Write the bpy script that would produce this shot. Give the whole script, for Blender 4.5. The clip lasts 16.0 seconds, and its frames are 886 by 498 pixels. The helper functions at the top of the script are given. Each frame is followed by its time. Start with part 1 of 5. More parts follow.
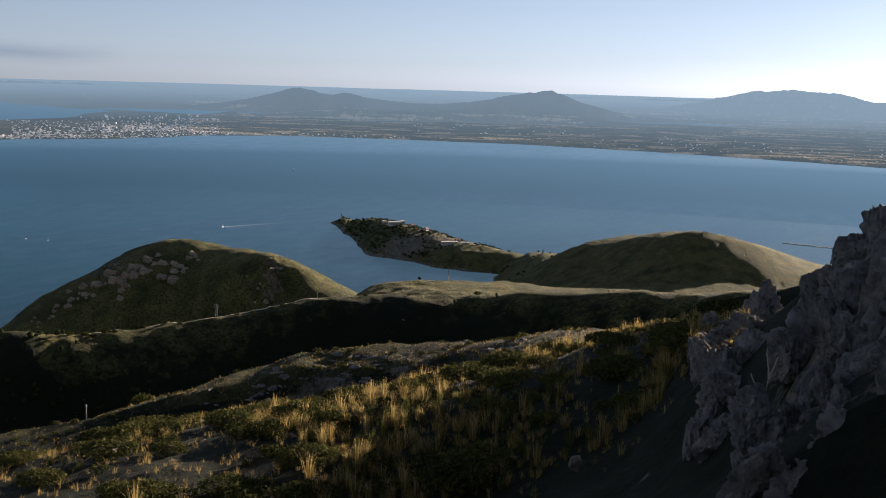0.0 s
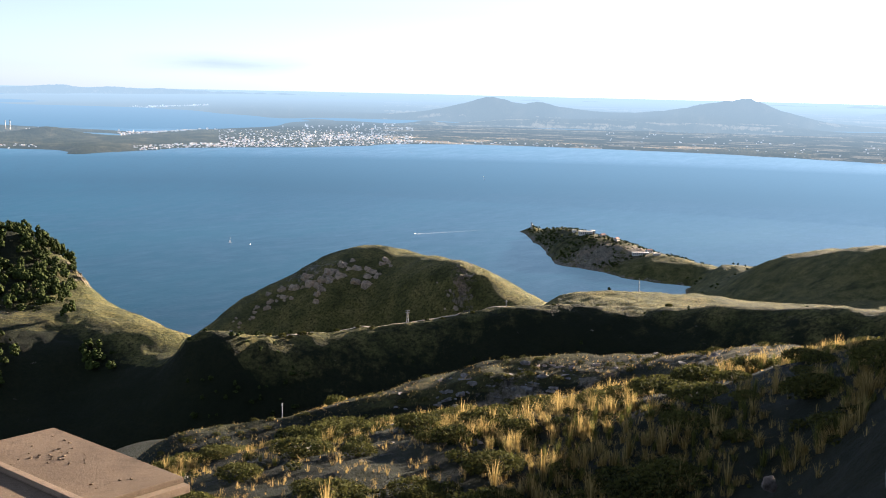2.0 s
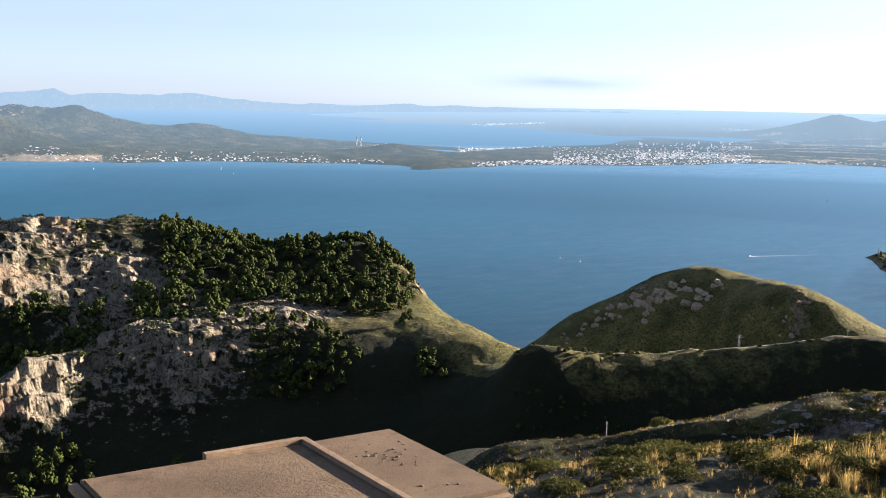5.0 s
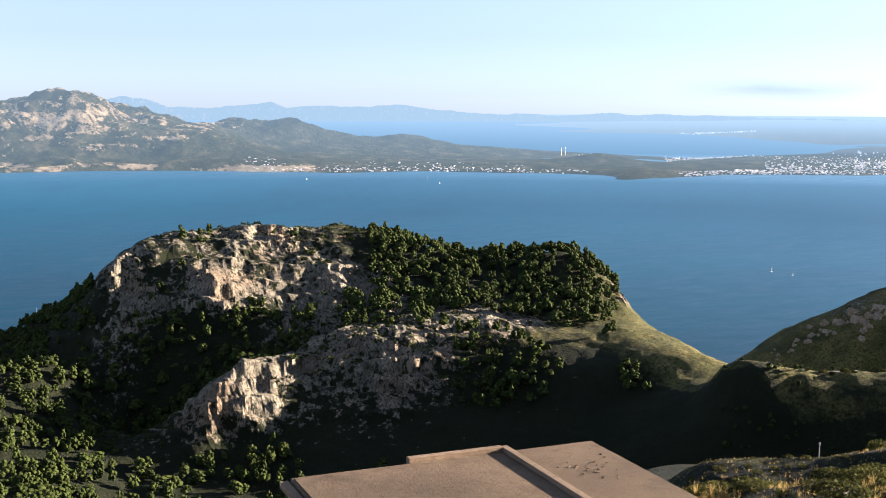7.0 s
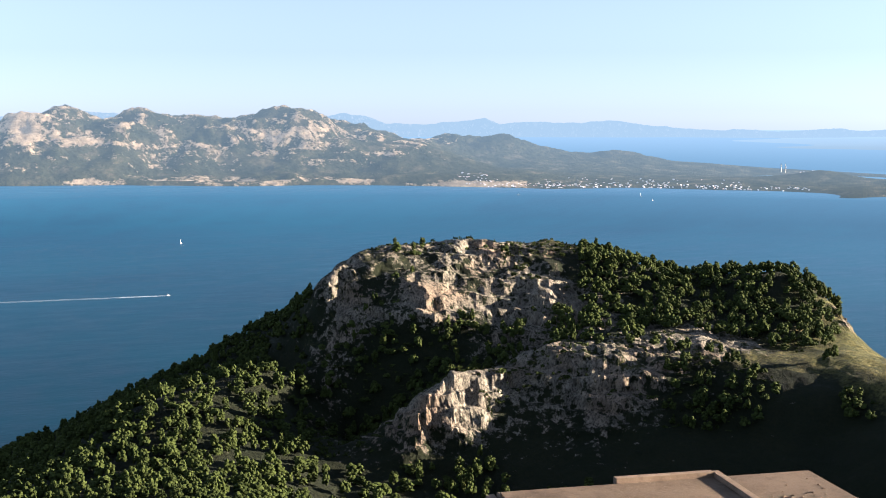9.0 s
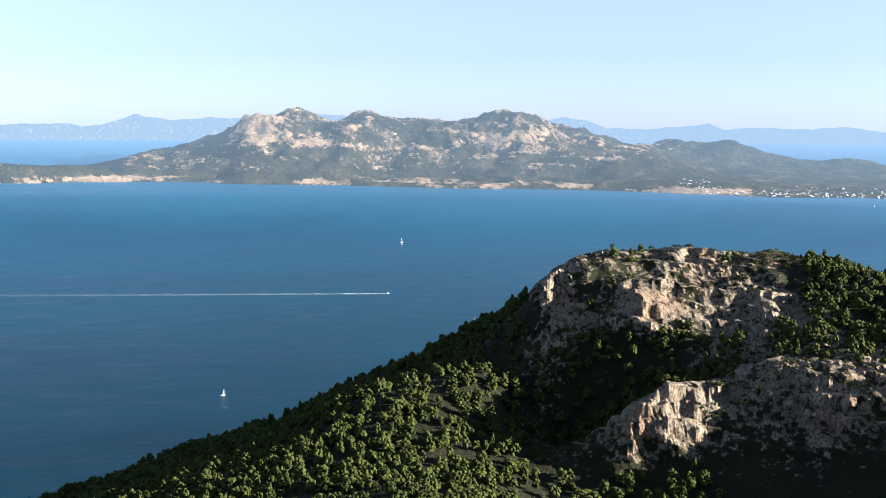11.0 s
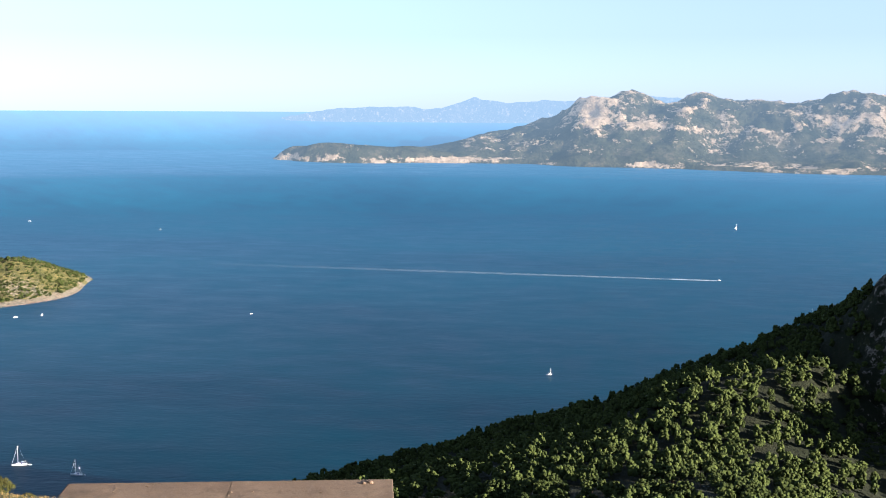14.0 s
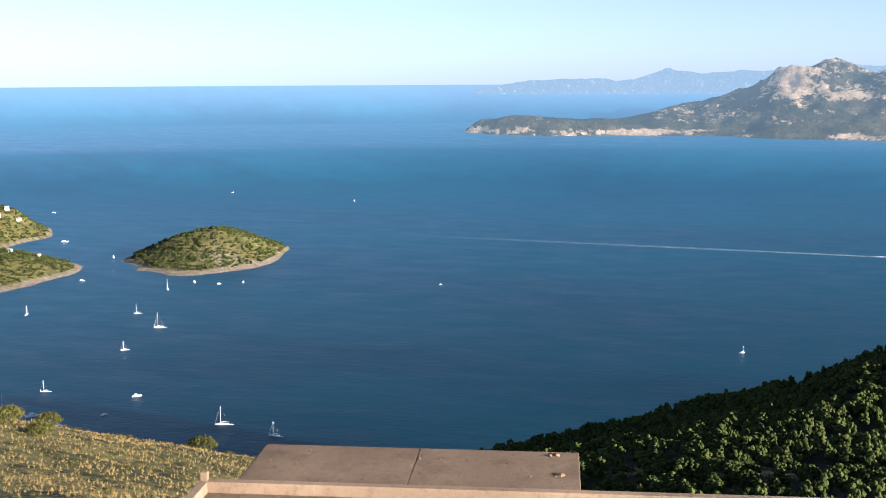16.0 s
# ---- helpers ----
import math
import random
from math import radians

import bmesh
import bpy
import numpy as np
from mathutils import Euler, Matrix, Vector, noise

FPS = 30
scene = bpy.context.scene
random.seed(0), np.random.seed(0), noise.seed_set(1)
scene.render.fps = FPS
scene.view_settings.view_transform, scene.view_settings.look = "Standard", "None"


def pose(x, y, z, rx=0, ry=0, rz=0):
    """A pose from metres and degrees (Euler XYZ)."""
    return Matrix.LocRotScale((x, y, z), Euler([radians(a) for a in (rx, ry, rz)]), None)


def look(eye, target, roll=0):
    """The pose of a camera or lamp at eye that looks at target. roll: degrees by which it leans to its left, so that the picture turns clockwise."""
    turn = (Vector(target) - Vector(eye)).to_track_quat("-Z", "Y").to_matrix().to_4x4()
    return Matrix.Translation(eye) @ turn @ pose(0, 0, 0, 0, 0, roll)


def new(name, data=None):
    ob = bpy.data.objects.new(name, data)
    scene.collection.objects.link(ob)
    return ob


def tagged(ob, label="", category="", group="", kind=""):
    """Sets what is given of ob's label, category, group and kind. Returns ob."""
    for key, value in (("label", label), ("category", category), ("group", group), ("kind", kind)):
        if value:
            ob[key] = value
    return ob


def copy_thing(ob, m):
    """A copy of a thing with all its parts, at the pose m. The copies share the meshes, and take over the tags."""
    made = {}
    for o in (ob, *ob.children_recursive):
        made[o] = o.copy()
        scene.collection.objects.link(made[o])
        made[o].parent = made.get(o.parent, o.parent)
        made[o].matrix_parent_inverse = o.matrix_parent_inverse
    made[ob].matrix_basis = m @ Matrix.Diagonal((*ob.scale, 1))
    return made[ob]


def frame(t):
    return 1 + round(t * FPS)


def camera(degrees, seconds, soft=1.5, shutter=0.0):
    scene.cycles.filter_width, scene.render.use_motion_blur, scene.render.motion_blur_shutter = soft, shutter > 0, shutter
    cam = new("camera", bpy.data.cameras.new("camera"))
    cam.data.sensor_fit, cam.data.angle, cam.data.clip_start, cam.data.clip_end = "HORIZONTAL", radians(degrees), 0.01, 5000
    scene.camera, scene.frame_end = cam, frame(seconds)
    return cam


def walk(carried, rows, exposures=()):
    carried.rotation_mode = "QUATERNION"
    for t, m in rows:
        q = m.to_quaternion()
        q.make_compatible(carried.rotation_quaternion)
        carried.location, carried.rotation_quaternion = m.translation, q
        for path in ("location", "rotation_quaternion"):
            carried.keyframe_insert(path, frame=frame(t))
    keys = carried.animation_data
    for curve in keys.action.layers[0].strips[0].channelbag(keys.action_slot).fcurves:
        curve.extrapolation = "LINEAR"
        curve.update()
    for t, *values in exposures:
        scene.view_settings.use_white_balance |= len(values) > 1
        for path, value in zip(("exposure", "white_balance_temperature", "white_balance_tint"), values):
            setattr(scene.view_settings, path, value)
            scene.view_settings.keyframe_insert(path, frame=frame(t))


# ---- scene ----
# the camera: held in one place on the hilltop, panning to the left
EYE = 370.0
cam = camera(42.21, 16.0, soft=1.0)
ROWS = [
    (0.0, 1.56, -8.36, -1.65),
    (0.5, 3.77, -8.33, -1.71),
    (1.0, 6.12, -8.27, -1.76),
    (1.5, 8.51, -8.22, -1.56),
    (2.0, 11.05, -8.16, -1.28),
    (2.5, 13.74, -8.06, -1.21),
    (3.0, 16.45, -7.97, -1.15),
    (3.5, 19.12, -7.92, -0.82),
    (4.0, 21.86, -7.80, -0.86),
    (4.2, 23.00, -7.78, -0.88),
    (6.3, 34.26, -7.31, -0.56),
    (6.5, 35.19, -7.31, -0.39),
    (7.0, 37.66, -7.21, -0.30),
    (7.5, 40.12, -7.10, -0.24),
    (8.0, 42.76, -6.89, -0.28),
    (8.2, 43.92, -6.75, 0.01),
    (10.3, 55.00, -6.47, -1.05),
    (10.5, 56.19, -6.41, -0.81),
    (11.0, 59.09, -6.32, -0.61),
    (11.5, 62.04, -6.35, -0.63),
    (12.0, 64.86, -6.33, -0.44),
    (12.5, 67.64, -6.46, -0.25),
    (13.0, 70.35, -6.72, -0.33),
    (13.5, 73.03, -7.08, -0.71),
    (14.0, 75.54, -7.32, -0.40),
    (14.5, 78.01, -7.63, -0.60),
    (15.0, 80.35, -7.97, -0.03),
    (15.5, 82.69, -8.39, 0.25),
    (16.0, 84.94, -8.69, 0.26),
]
walk(cam, [(t, pose(0, 0, EYE, 90 + pitch, roll, yaw)) for t, yaw, pitch, roll in ROWS],
     exposures=[(0.0, 1.45, 5300, 15), (0.3, 2.15, 5300, 15), (0.7, 2.60, 5300, 15), (1.0, 2.65, 5300, 15), (4.0, 2.54, 5250, 15), (7.5, 2.60, 5100, 15), (11.0, 2.60, 4980, 15), (14.0, 2.60, 4840, 15), (15.0, 2.54, 4830, 15), (16.0, 2.42, 4820, 15)])

# ---- light: low evening sun from the west, clear hazy sky ----
SUN_AZ, SUN_EL = -40.5, 13.0
world = bpy.data.worlds.new("sky")
scene.world = world
world.use_nodes = True
wn = world.node_tree
sky = wn.nodes.new("ShaderNodeTexSky")
sky.sky_type, sky.sun_disc = "NISHITA", False
sky.sun_elevation, sky.sun_rotation = radians(SUN_EL), radians(-SUN_AZ)
sky.altitude, sky.air_density, sky.dust_density, sky.ozone_density = 370, 0.85, 0.25, 2.2
wn.nodes["Background"].inputs["Strength"].default_value = 0.0325
tone = wn.nodes.new("ShaderNodeHueSaturation")
tone.inputs["Saturation"].default_value = 0.36
wn.links.new(sky.outputs[0], tone.inputs["Color"])
wn.links.new(tone.outputs[0], wn.nodes["Background"].inputs["Color"])
sun = new("sun", bpy.data.lights.new("sun", "SUN"))
sun.data.energy, sun.data.angle, sun.data.color = 5.6, radians(0.5), (1.0, 0.74, 0.46)
sd = Vector((-math.sin(radians(SUN_AZ)) * math.cos(radians(SUN_EL)), math.cos(radians(SUN_AZ)) * math.cos(radians(SUN_EL)), math.sin(radians(SUN_EL))))
sun.matrix_world = look(sd * 50 + Vector((0, 0, EYE)), (0, 0, EYE))


# ---- materials ----
class Mat:
    """A small wrapper to write node materials in few lines."""

    def __init__(self, name):
        self.m = bpy.data.materials.new(name)
        self.m.use_nodes = True
        self.t = self.m.node_tree
        self.b = self.t.nodes["Principled BSDF"]
        self.geo = self.t.nodes.new("ShaderNodeNewGeometry")

    def node(self, kind, **inputs):
        n = self.t.nodes.new(kind)
        for k, v in inputs.items():
            self.put(n.inputs[k.replace("_", " ")], v)
        return n

    def put(self, socket, v):
        if isinstance(v, bpy.types.NodeSocket):
            self.t.links.new(v, socket)
        else:
            socket.default_value = v

    def set(self, **inputs):
        for k, v in inputs.items():
            self.put(self.b.inputs[k.replace("_", " ")], v)
        return self

    def noise(self, scale, detail=6.0, rough=0.6, vec=None):
        n = self.node("ShaderNodeTexNoise", Scale=scale, Detail=detail, Roughness=rough)
        self.put(n.inputs["Vector"], vec if vec is not None else self.geo.outputs["Position"])
        return n.outputs["Fac"]

    def ramp(self, fac, stops):
        n = self.t.nodes.new("ShaderNodeValToRGB")
        e = n.color_ramp.elements
        while len(e) < len(stops):
            e.new(0.5)
        for el, (p, c) in zip(e, stops):
            el.position = p
            el.color = (*c, 1) if not isinstance(c, float) else (c, c, c, 1)
        self.put(n.inputs[0], fac)
        return n.outputs[0]

    def mix(self, fac, a, b, how="MIX"):
        n = self.t.nodes.new("ShaderNodeMix")
        n.data_type, n.blend_type = "RGBA", how
        self.put(n.inputs[0], fac)
        for i, v in ((6, a), (7, b)):
            self.put(n.inputs[i], (*v, 1) if isinstance(v, tuple) and len(v) == 3 else v)
        return n.outputs[2]

    def math(self, op, a, b=0.0):
        n = self.t.nodes.new("ShaderNodeMath")
        n.operation = op
        self.put(n.inputs[0], a)
        self.put(n.inputs[1], b)
        return n.outputs[0]

    def bump(self, height, strength=0.5, distance=1.0):
        n = self.node("ShaderNodeBump", Strength=strength, Distance=distance, Height=height)
        self.put(self.b.inputs["Normal"], n.outputs[0])
        return self

    def attr(self, name):
        n = self.t.nodes.new("ShaderNodeAttribute")
        n.attribute_name = name
        return n.outputs["Fac"]


# glow colours of the haze painted onto the far land and towns
HAZE_GLOW, HAZE_GLOW_SUN = (0.104, 0.126, 0.130), (0.130, 0.155, 0.158)


def land_material(name, scale=1.0):
    """Dry grass and garrigue with limestone where the 'rock' mask is high; the 'scrub' mask darkens it for undergrowth
    and painted shade.
    """
    k = Mat(name)
    grass = k.ramp(k.noise(0.05 * scale), [(0.3, (0.042, 0.047, 0.012)), (0.5, (0.135, 0.125, 0.036)), (0.74, (0.25, 0.205, 0.068))])
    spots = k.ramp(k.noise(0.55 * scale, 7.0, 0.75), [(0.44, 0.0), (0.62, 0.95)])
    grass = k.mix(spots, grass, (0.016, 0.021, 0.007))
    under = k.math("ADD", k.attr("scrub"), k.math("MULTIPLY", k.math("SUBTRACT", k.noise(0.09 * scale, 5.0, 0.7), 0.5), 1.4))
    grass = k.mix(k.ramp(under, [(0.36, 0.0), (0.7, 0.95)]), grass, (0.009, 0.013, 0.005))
    rock = k.ramp(k.noise(0.12 * scale, 8.0, 0.7), [(0.3, (0.085, 0.074, 0.058)), (0.5, (0.24, 0.212, 0.155)), (0.72, (0.42, 0.375, 0.28))])
    rust = k.ramp(k.noise(0.03 * scale, 4.0), [(0.5, 0.0), (0.68, 0.45)])
    rock = k.mix(rust, rock, (0.30, 0.175, 0.095))
    fine = k.noise(0.22 * scale, 7.0, 0.7)
    edge = k.math("ADD", k.attr("rock"), k.math("MULTIPLY", k.math("SUBTRACT", fine, 0.5), 2.2))
    mask = k.ramp(edge, [(0.44, 0.0), (0.56, 1.0)])
    upright = k.node("ShaderNodeMapping", Vector=k.geo.outputs["Position"])
    upright.inputs["Scale"].default_value = (1.0, 1.0, 0.35)
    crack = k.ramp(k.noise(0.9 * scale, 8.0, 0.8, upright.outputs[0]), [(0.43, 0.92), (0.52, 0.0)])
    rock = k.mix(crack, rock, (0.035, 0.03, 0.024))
    own = k.mix(mask, grass, rock)
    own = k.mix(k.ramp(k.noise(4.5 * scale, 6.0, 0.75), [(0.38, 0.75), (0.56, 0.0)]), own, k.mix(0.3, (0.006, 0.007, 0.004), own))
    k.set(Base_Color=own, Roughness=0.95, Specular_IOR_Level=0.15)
    return k.bump(k.math("ADD", k.noise(0.6 * scale, 8.0, 0.75), k.math("MULTIPLY", k.noise(3.0 * scale, 6.0, 0.7), 0.25)), 0.75, 1.6 / scale).m


def sea_material():
    k = Mat("sea_water")
    turn = k.node("ShaderNodeMapping", Vector=k.geo.outputs["Position"])
    turn.inputs["Rotation"].default_value = (0, 0, radians(-70))
    sep = k.node("ShaderNodeMapping", Vector=turn.outputs[0])
    sep.inputs["Scale"].default_value = (0.5, 1.0, 1.0)
    streak = k.noise(0.0016, 9.0, 0.58, sep.outputs[0])
    ripple = k.noise(0.02, 5.0, 0.6, sep.outputs[0])
    col = k.ramp(k.math("ADD", k.math("MULTIPLY", streak, 0.7), k.math("MULTIPLY", ripple, 0.3)), [(0.40, (0.0003, 0.0045, 0.010)), (0.60, (0.0016, 0.020, 0.032))])
    rough = k.ramp(k.math("ADD", k.math("MULTIPLY", streak, 0.6), k.math("MULTIPLY", ripple, 0.4)), [(0.40, 0.30), (0.60, 0.48)])
    # emission paints haze, sun glare and sky brightness onto the water
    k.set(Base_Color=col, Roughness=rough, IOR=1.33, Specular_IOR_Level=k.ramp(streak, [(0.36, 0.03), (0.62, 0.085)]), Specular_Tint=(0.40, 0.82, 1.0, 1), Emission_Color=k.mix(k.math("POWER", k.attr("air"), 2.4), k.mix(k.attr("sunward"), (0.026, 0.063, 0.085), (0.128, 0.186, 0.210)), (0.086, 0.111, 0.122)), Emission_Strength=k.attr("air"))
    waves = k.math("ADD", k.noise(0.16, 3.0, 0.6, sep.outputs[0]), k.math("MULTIPLY", k.noise(0.035, 3.0, 0.6, sep.outputs[0]), 2.0))
    return k.bump(waves, 0.35, 1.2).m


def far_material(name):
    """Distant land (the backdrop of distance): rock, scrub and fields, with haze painted in as emission."""
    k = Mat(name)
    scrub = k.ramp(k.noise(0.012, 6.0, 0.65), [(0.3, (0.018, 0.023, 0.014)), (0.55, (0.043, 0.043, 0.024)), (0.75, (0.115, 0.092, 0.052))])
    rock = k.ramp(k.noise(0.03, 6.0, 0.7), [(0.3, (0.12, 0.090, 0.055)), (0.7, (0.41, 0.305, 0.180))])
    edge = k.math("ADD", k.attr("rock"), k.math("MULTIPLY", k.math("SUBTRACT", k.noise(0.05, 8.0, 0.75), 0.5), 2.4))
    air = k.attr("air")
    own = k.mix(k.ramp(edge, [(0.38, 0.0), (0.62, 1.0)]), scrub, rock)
    # a part of the land's own colour also glows, in place of sunlight
    k.set(Base_Color=k.mix(air, own, (0.0, 0.0, 0.0)), Roughness=1.0, Specular_IOR_Level=0.0, Emission_Color=k.mix(air, k.mix(0.82, own, (0.0, 0.0, 0.0)), k.mix(k.attr("sunward"), HAZE_GLOW, HAZE_GLOW_SUN)), Emission_Strength=1.0)
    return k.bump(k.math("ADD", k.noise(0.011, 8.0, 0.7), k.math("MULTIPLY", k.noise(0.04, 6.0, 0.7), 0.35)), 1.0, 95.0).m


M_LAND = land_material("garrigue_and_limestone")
M_SEA = sea_material()
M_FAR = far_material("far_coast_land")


# ---- surfaces ----
FAR_R = np.arange(0.0, 39500.0, 25.0)
FAR_D = np.append(0.0, np.cumsum(25.0 * np.interp(FAR_R[:-1] + 12.5, (2950, 3300, 3900, 4300, 5600, 6200, 8300, 8900, 11500, 39500), (1.0, 0.75, 0.25, 0.12, 0.10, 0.34, 0.34, 0.05, 0.008, 0.0))))


def squeeze(p):
    """What lies past 3 km is drawn in along its line of sight, so that the 38 km to the horizon end short of 5 km."""
    d = p - np.array((0, 0, EYE))
    r = np.hypot(d[:, 0], d[:, 1])
    return np.array((0, 0, EYE)) + d * (np.interp(r, FAR_R, FAR_D) / np.maximum(r, 1e-6))[:, None]


def place(az, r, z):
    a = np.radians(az)
    return np.stack([-np.sin(a) * r, np.cos(a) * r, z + 0 * a], -1)


def dense(lines):
    """Control lines of (azimuth, elevation, distance) as evenly spaced (azimuth, log distance, height)."""
    out = []
    for line in lines:
        p = np.array([(radians(a), math.log(r), EYE + r * math.tan(radians(e))) for a, e, r in line])
        for a, b in zip(p[:-1], p[1:]):
            n = max(1, int(np.hypot(*(b - a)[:2]) / 0.035))
            out += [a + (b - a) * i / n for i in range(n)]
        out.append(p[-1])
    return np.array(out)


class Surface:
    """A smooth height field through control lines, in azimuth and log distance."""

    def __init__(self, lines, power):
        c = dense(lines)
        keep, seen = [], set()
        for i, q in enumerate(c):
            key = (round(q[0] / 0.008), round(q[1] / 0.008))
            if key not in seen:
                seen.add(key)
                keep.append(i)
        c = c[keep]
        self.c, self.power = c[:, :2], power
        y = (c[:, 2] - EYE) / np.exp(c[:, 1]) ** power
        a = self.kernel(self.c)
        n = len(c)
        big = np.zeros((n + 1, n + 1))
        big[:n, :n], big[:n, n], big[n, :n] = a + np.eye(n) * 1e-4, 1, 1
        self.w = np.linalg.solve(big, np.append(y, 0))

    def kernel(self, q):
        d = q[:, None, :] - self.c[None]
        return -np.sqrt((d ** 2).sum(-1) + 0.012 ** 2)

    def height(self, az, r):
        q = np.stack([np.radians(az), np.log(r)], -1)
        out = np.empty(len(q))
        for i in range(0, len(q), 20000):
            out[i:i + 20000] = self.kernel(q[i:i + 20000]) @ self.w[:-1] + self.w[-1]
        return EYE + out * r ** self.power


def fbm(p, octaves=5, rough=0.5):
    """Value noise on numpy points (n, 3)."""
    total, amp, out = 0.0, 1.0, np.zeros(len(p))
    for o in range(octaves):
        q = p * 2.0 ** o + 17.3 * o
        i = np.floor(q).astype(np.int64)
        f = q - i
        f = f * f * (3 - 2 * f)
        acc = np.zeros(len(p))
        for dx in (0, 1):
            for dy in (0, 1):
                for dz in (0, 1):
                    h = (i[:, 0] + dx) * 73856093 ^ (i[:, 1] + dy) * 19349663 ^ (i[:, 2] + dz) * 83492791
                    h = (h ^ (h >> 13)) * 1274126177 & 0xFFFFFF
                    h = (h ^ (h >> 9)) * 668265263 & 0xFFFFFF
                    wgt = np.where(dx, f[:, 0], 1 - f[:, 0]) * np.where(dy, f[:, 1], 1 - f[:, 1]) * np.where(dz, f[:, 2], 1 - f[:, 2])
                    acc += wgt * (h / 0xFFFFFF)
        out += amp * acc
        total += amp
        amp *= rough
    return out / total - 0.5


def sheet(name, pts, rows, cols, material, rock=None, closed=False):
    """A grid mesh from rows x cols points."""
    idx = np.arange(rows * cols).reshape(rows, cols)
    if closed:
        idx = np.concatenate([idx, idx[:, :1]], 1)
    quads = np.stack([idx[:-1, :-1], idx[1:, :-1], idx[1:, 1:], idx[:-1, 1:]], -1).reshape(-1, 4)
    return grid_mesh(name, pts, quads, material, rock)


def grid_mesh(name, pts, faces, material, rock=None, smooth=True):
    me = bpy.data.meshes.new(name)
    k = faces.shape[1]
    me.vertices.add(len(pts))
    me.vertices.foreach_set("co", np.ascontiguousarray(pts, dtype=np.float32).ravel())
    me.loops.add(faces.size)
    me.loops.foreach_set("vertex_index", faces.ravel().astype(np.int32))
    me.polygons.add(len(faces))
    me.polygons.foreach_set("loop_start", np.arange(0, faces.size, k, dtype=np.int32))
    me.update(calc_edges=True)
    me.polygons.foreach_set("use_smooth", np.full(len(faces), smooth))
    if rock is not None:
        at = me.attributes.new("rock", "FLOAT", "POINT")
        at.data.foreach_set("value", np.ascontiguousarray(rock, dtype=np.float32))
    me.validate()
    me.materials.append(material)
    return new(name, me)


def add_haze(ob, az, r, start=3000.0, power=1.4, reach=1.0):
    """The share of painted haze (emission) on far land, towns and sea, by the distance given; it is thicker and
    brighter towards the sun.
    """
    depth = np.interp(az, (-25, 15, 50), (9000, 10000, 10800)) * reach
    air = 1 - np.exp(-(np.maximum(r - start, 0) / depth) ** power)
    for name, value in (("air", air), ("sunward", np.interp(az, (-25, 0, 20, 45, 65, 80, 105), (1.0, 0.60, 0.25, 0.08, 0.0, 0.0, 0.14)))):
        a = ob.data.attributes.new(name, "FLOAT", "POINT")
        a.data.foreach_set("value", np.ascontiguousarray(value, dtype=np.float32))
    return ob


def level(a0, a1, r, z, step=12):
    """A control line at one height over an arc."""
    n = max(2, int(abs(a1 - a0) / step) + 1)
    return [(a, math.degrees(math.atan2(z - EYE, r)), r) for a in np.linspace(a0, a1, n)]


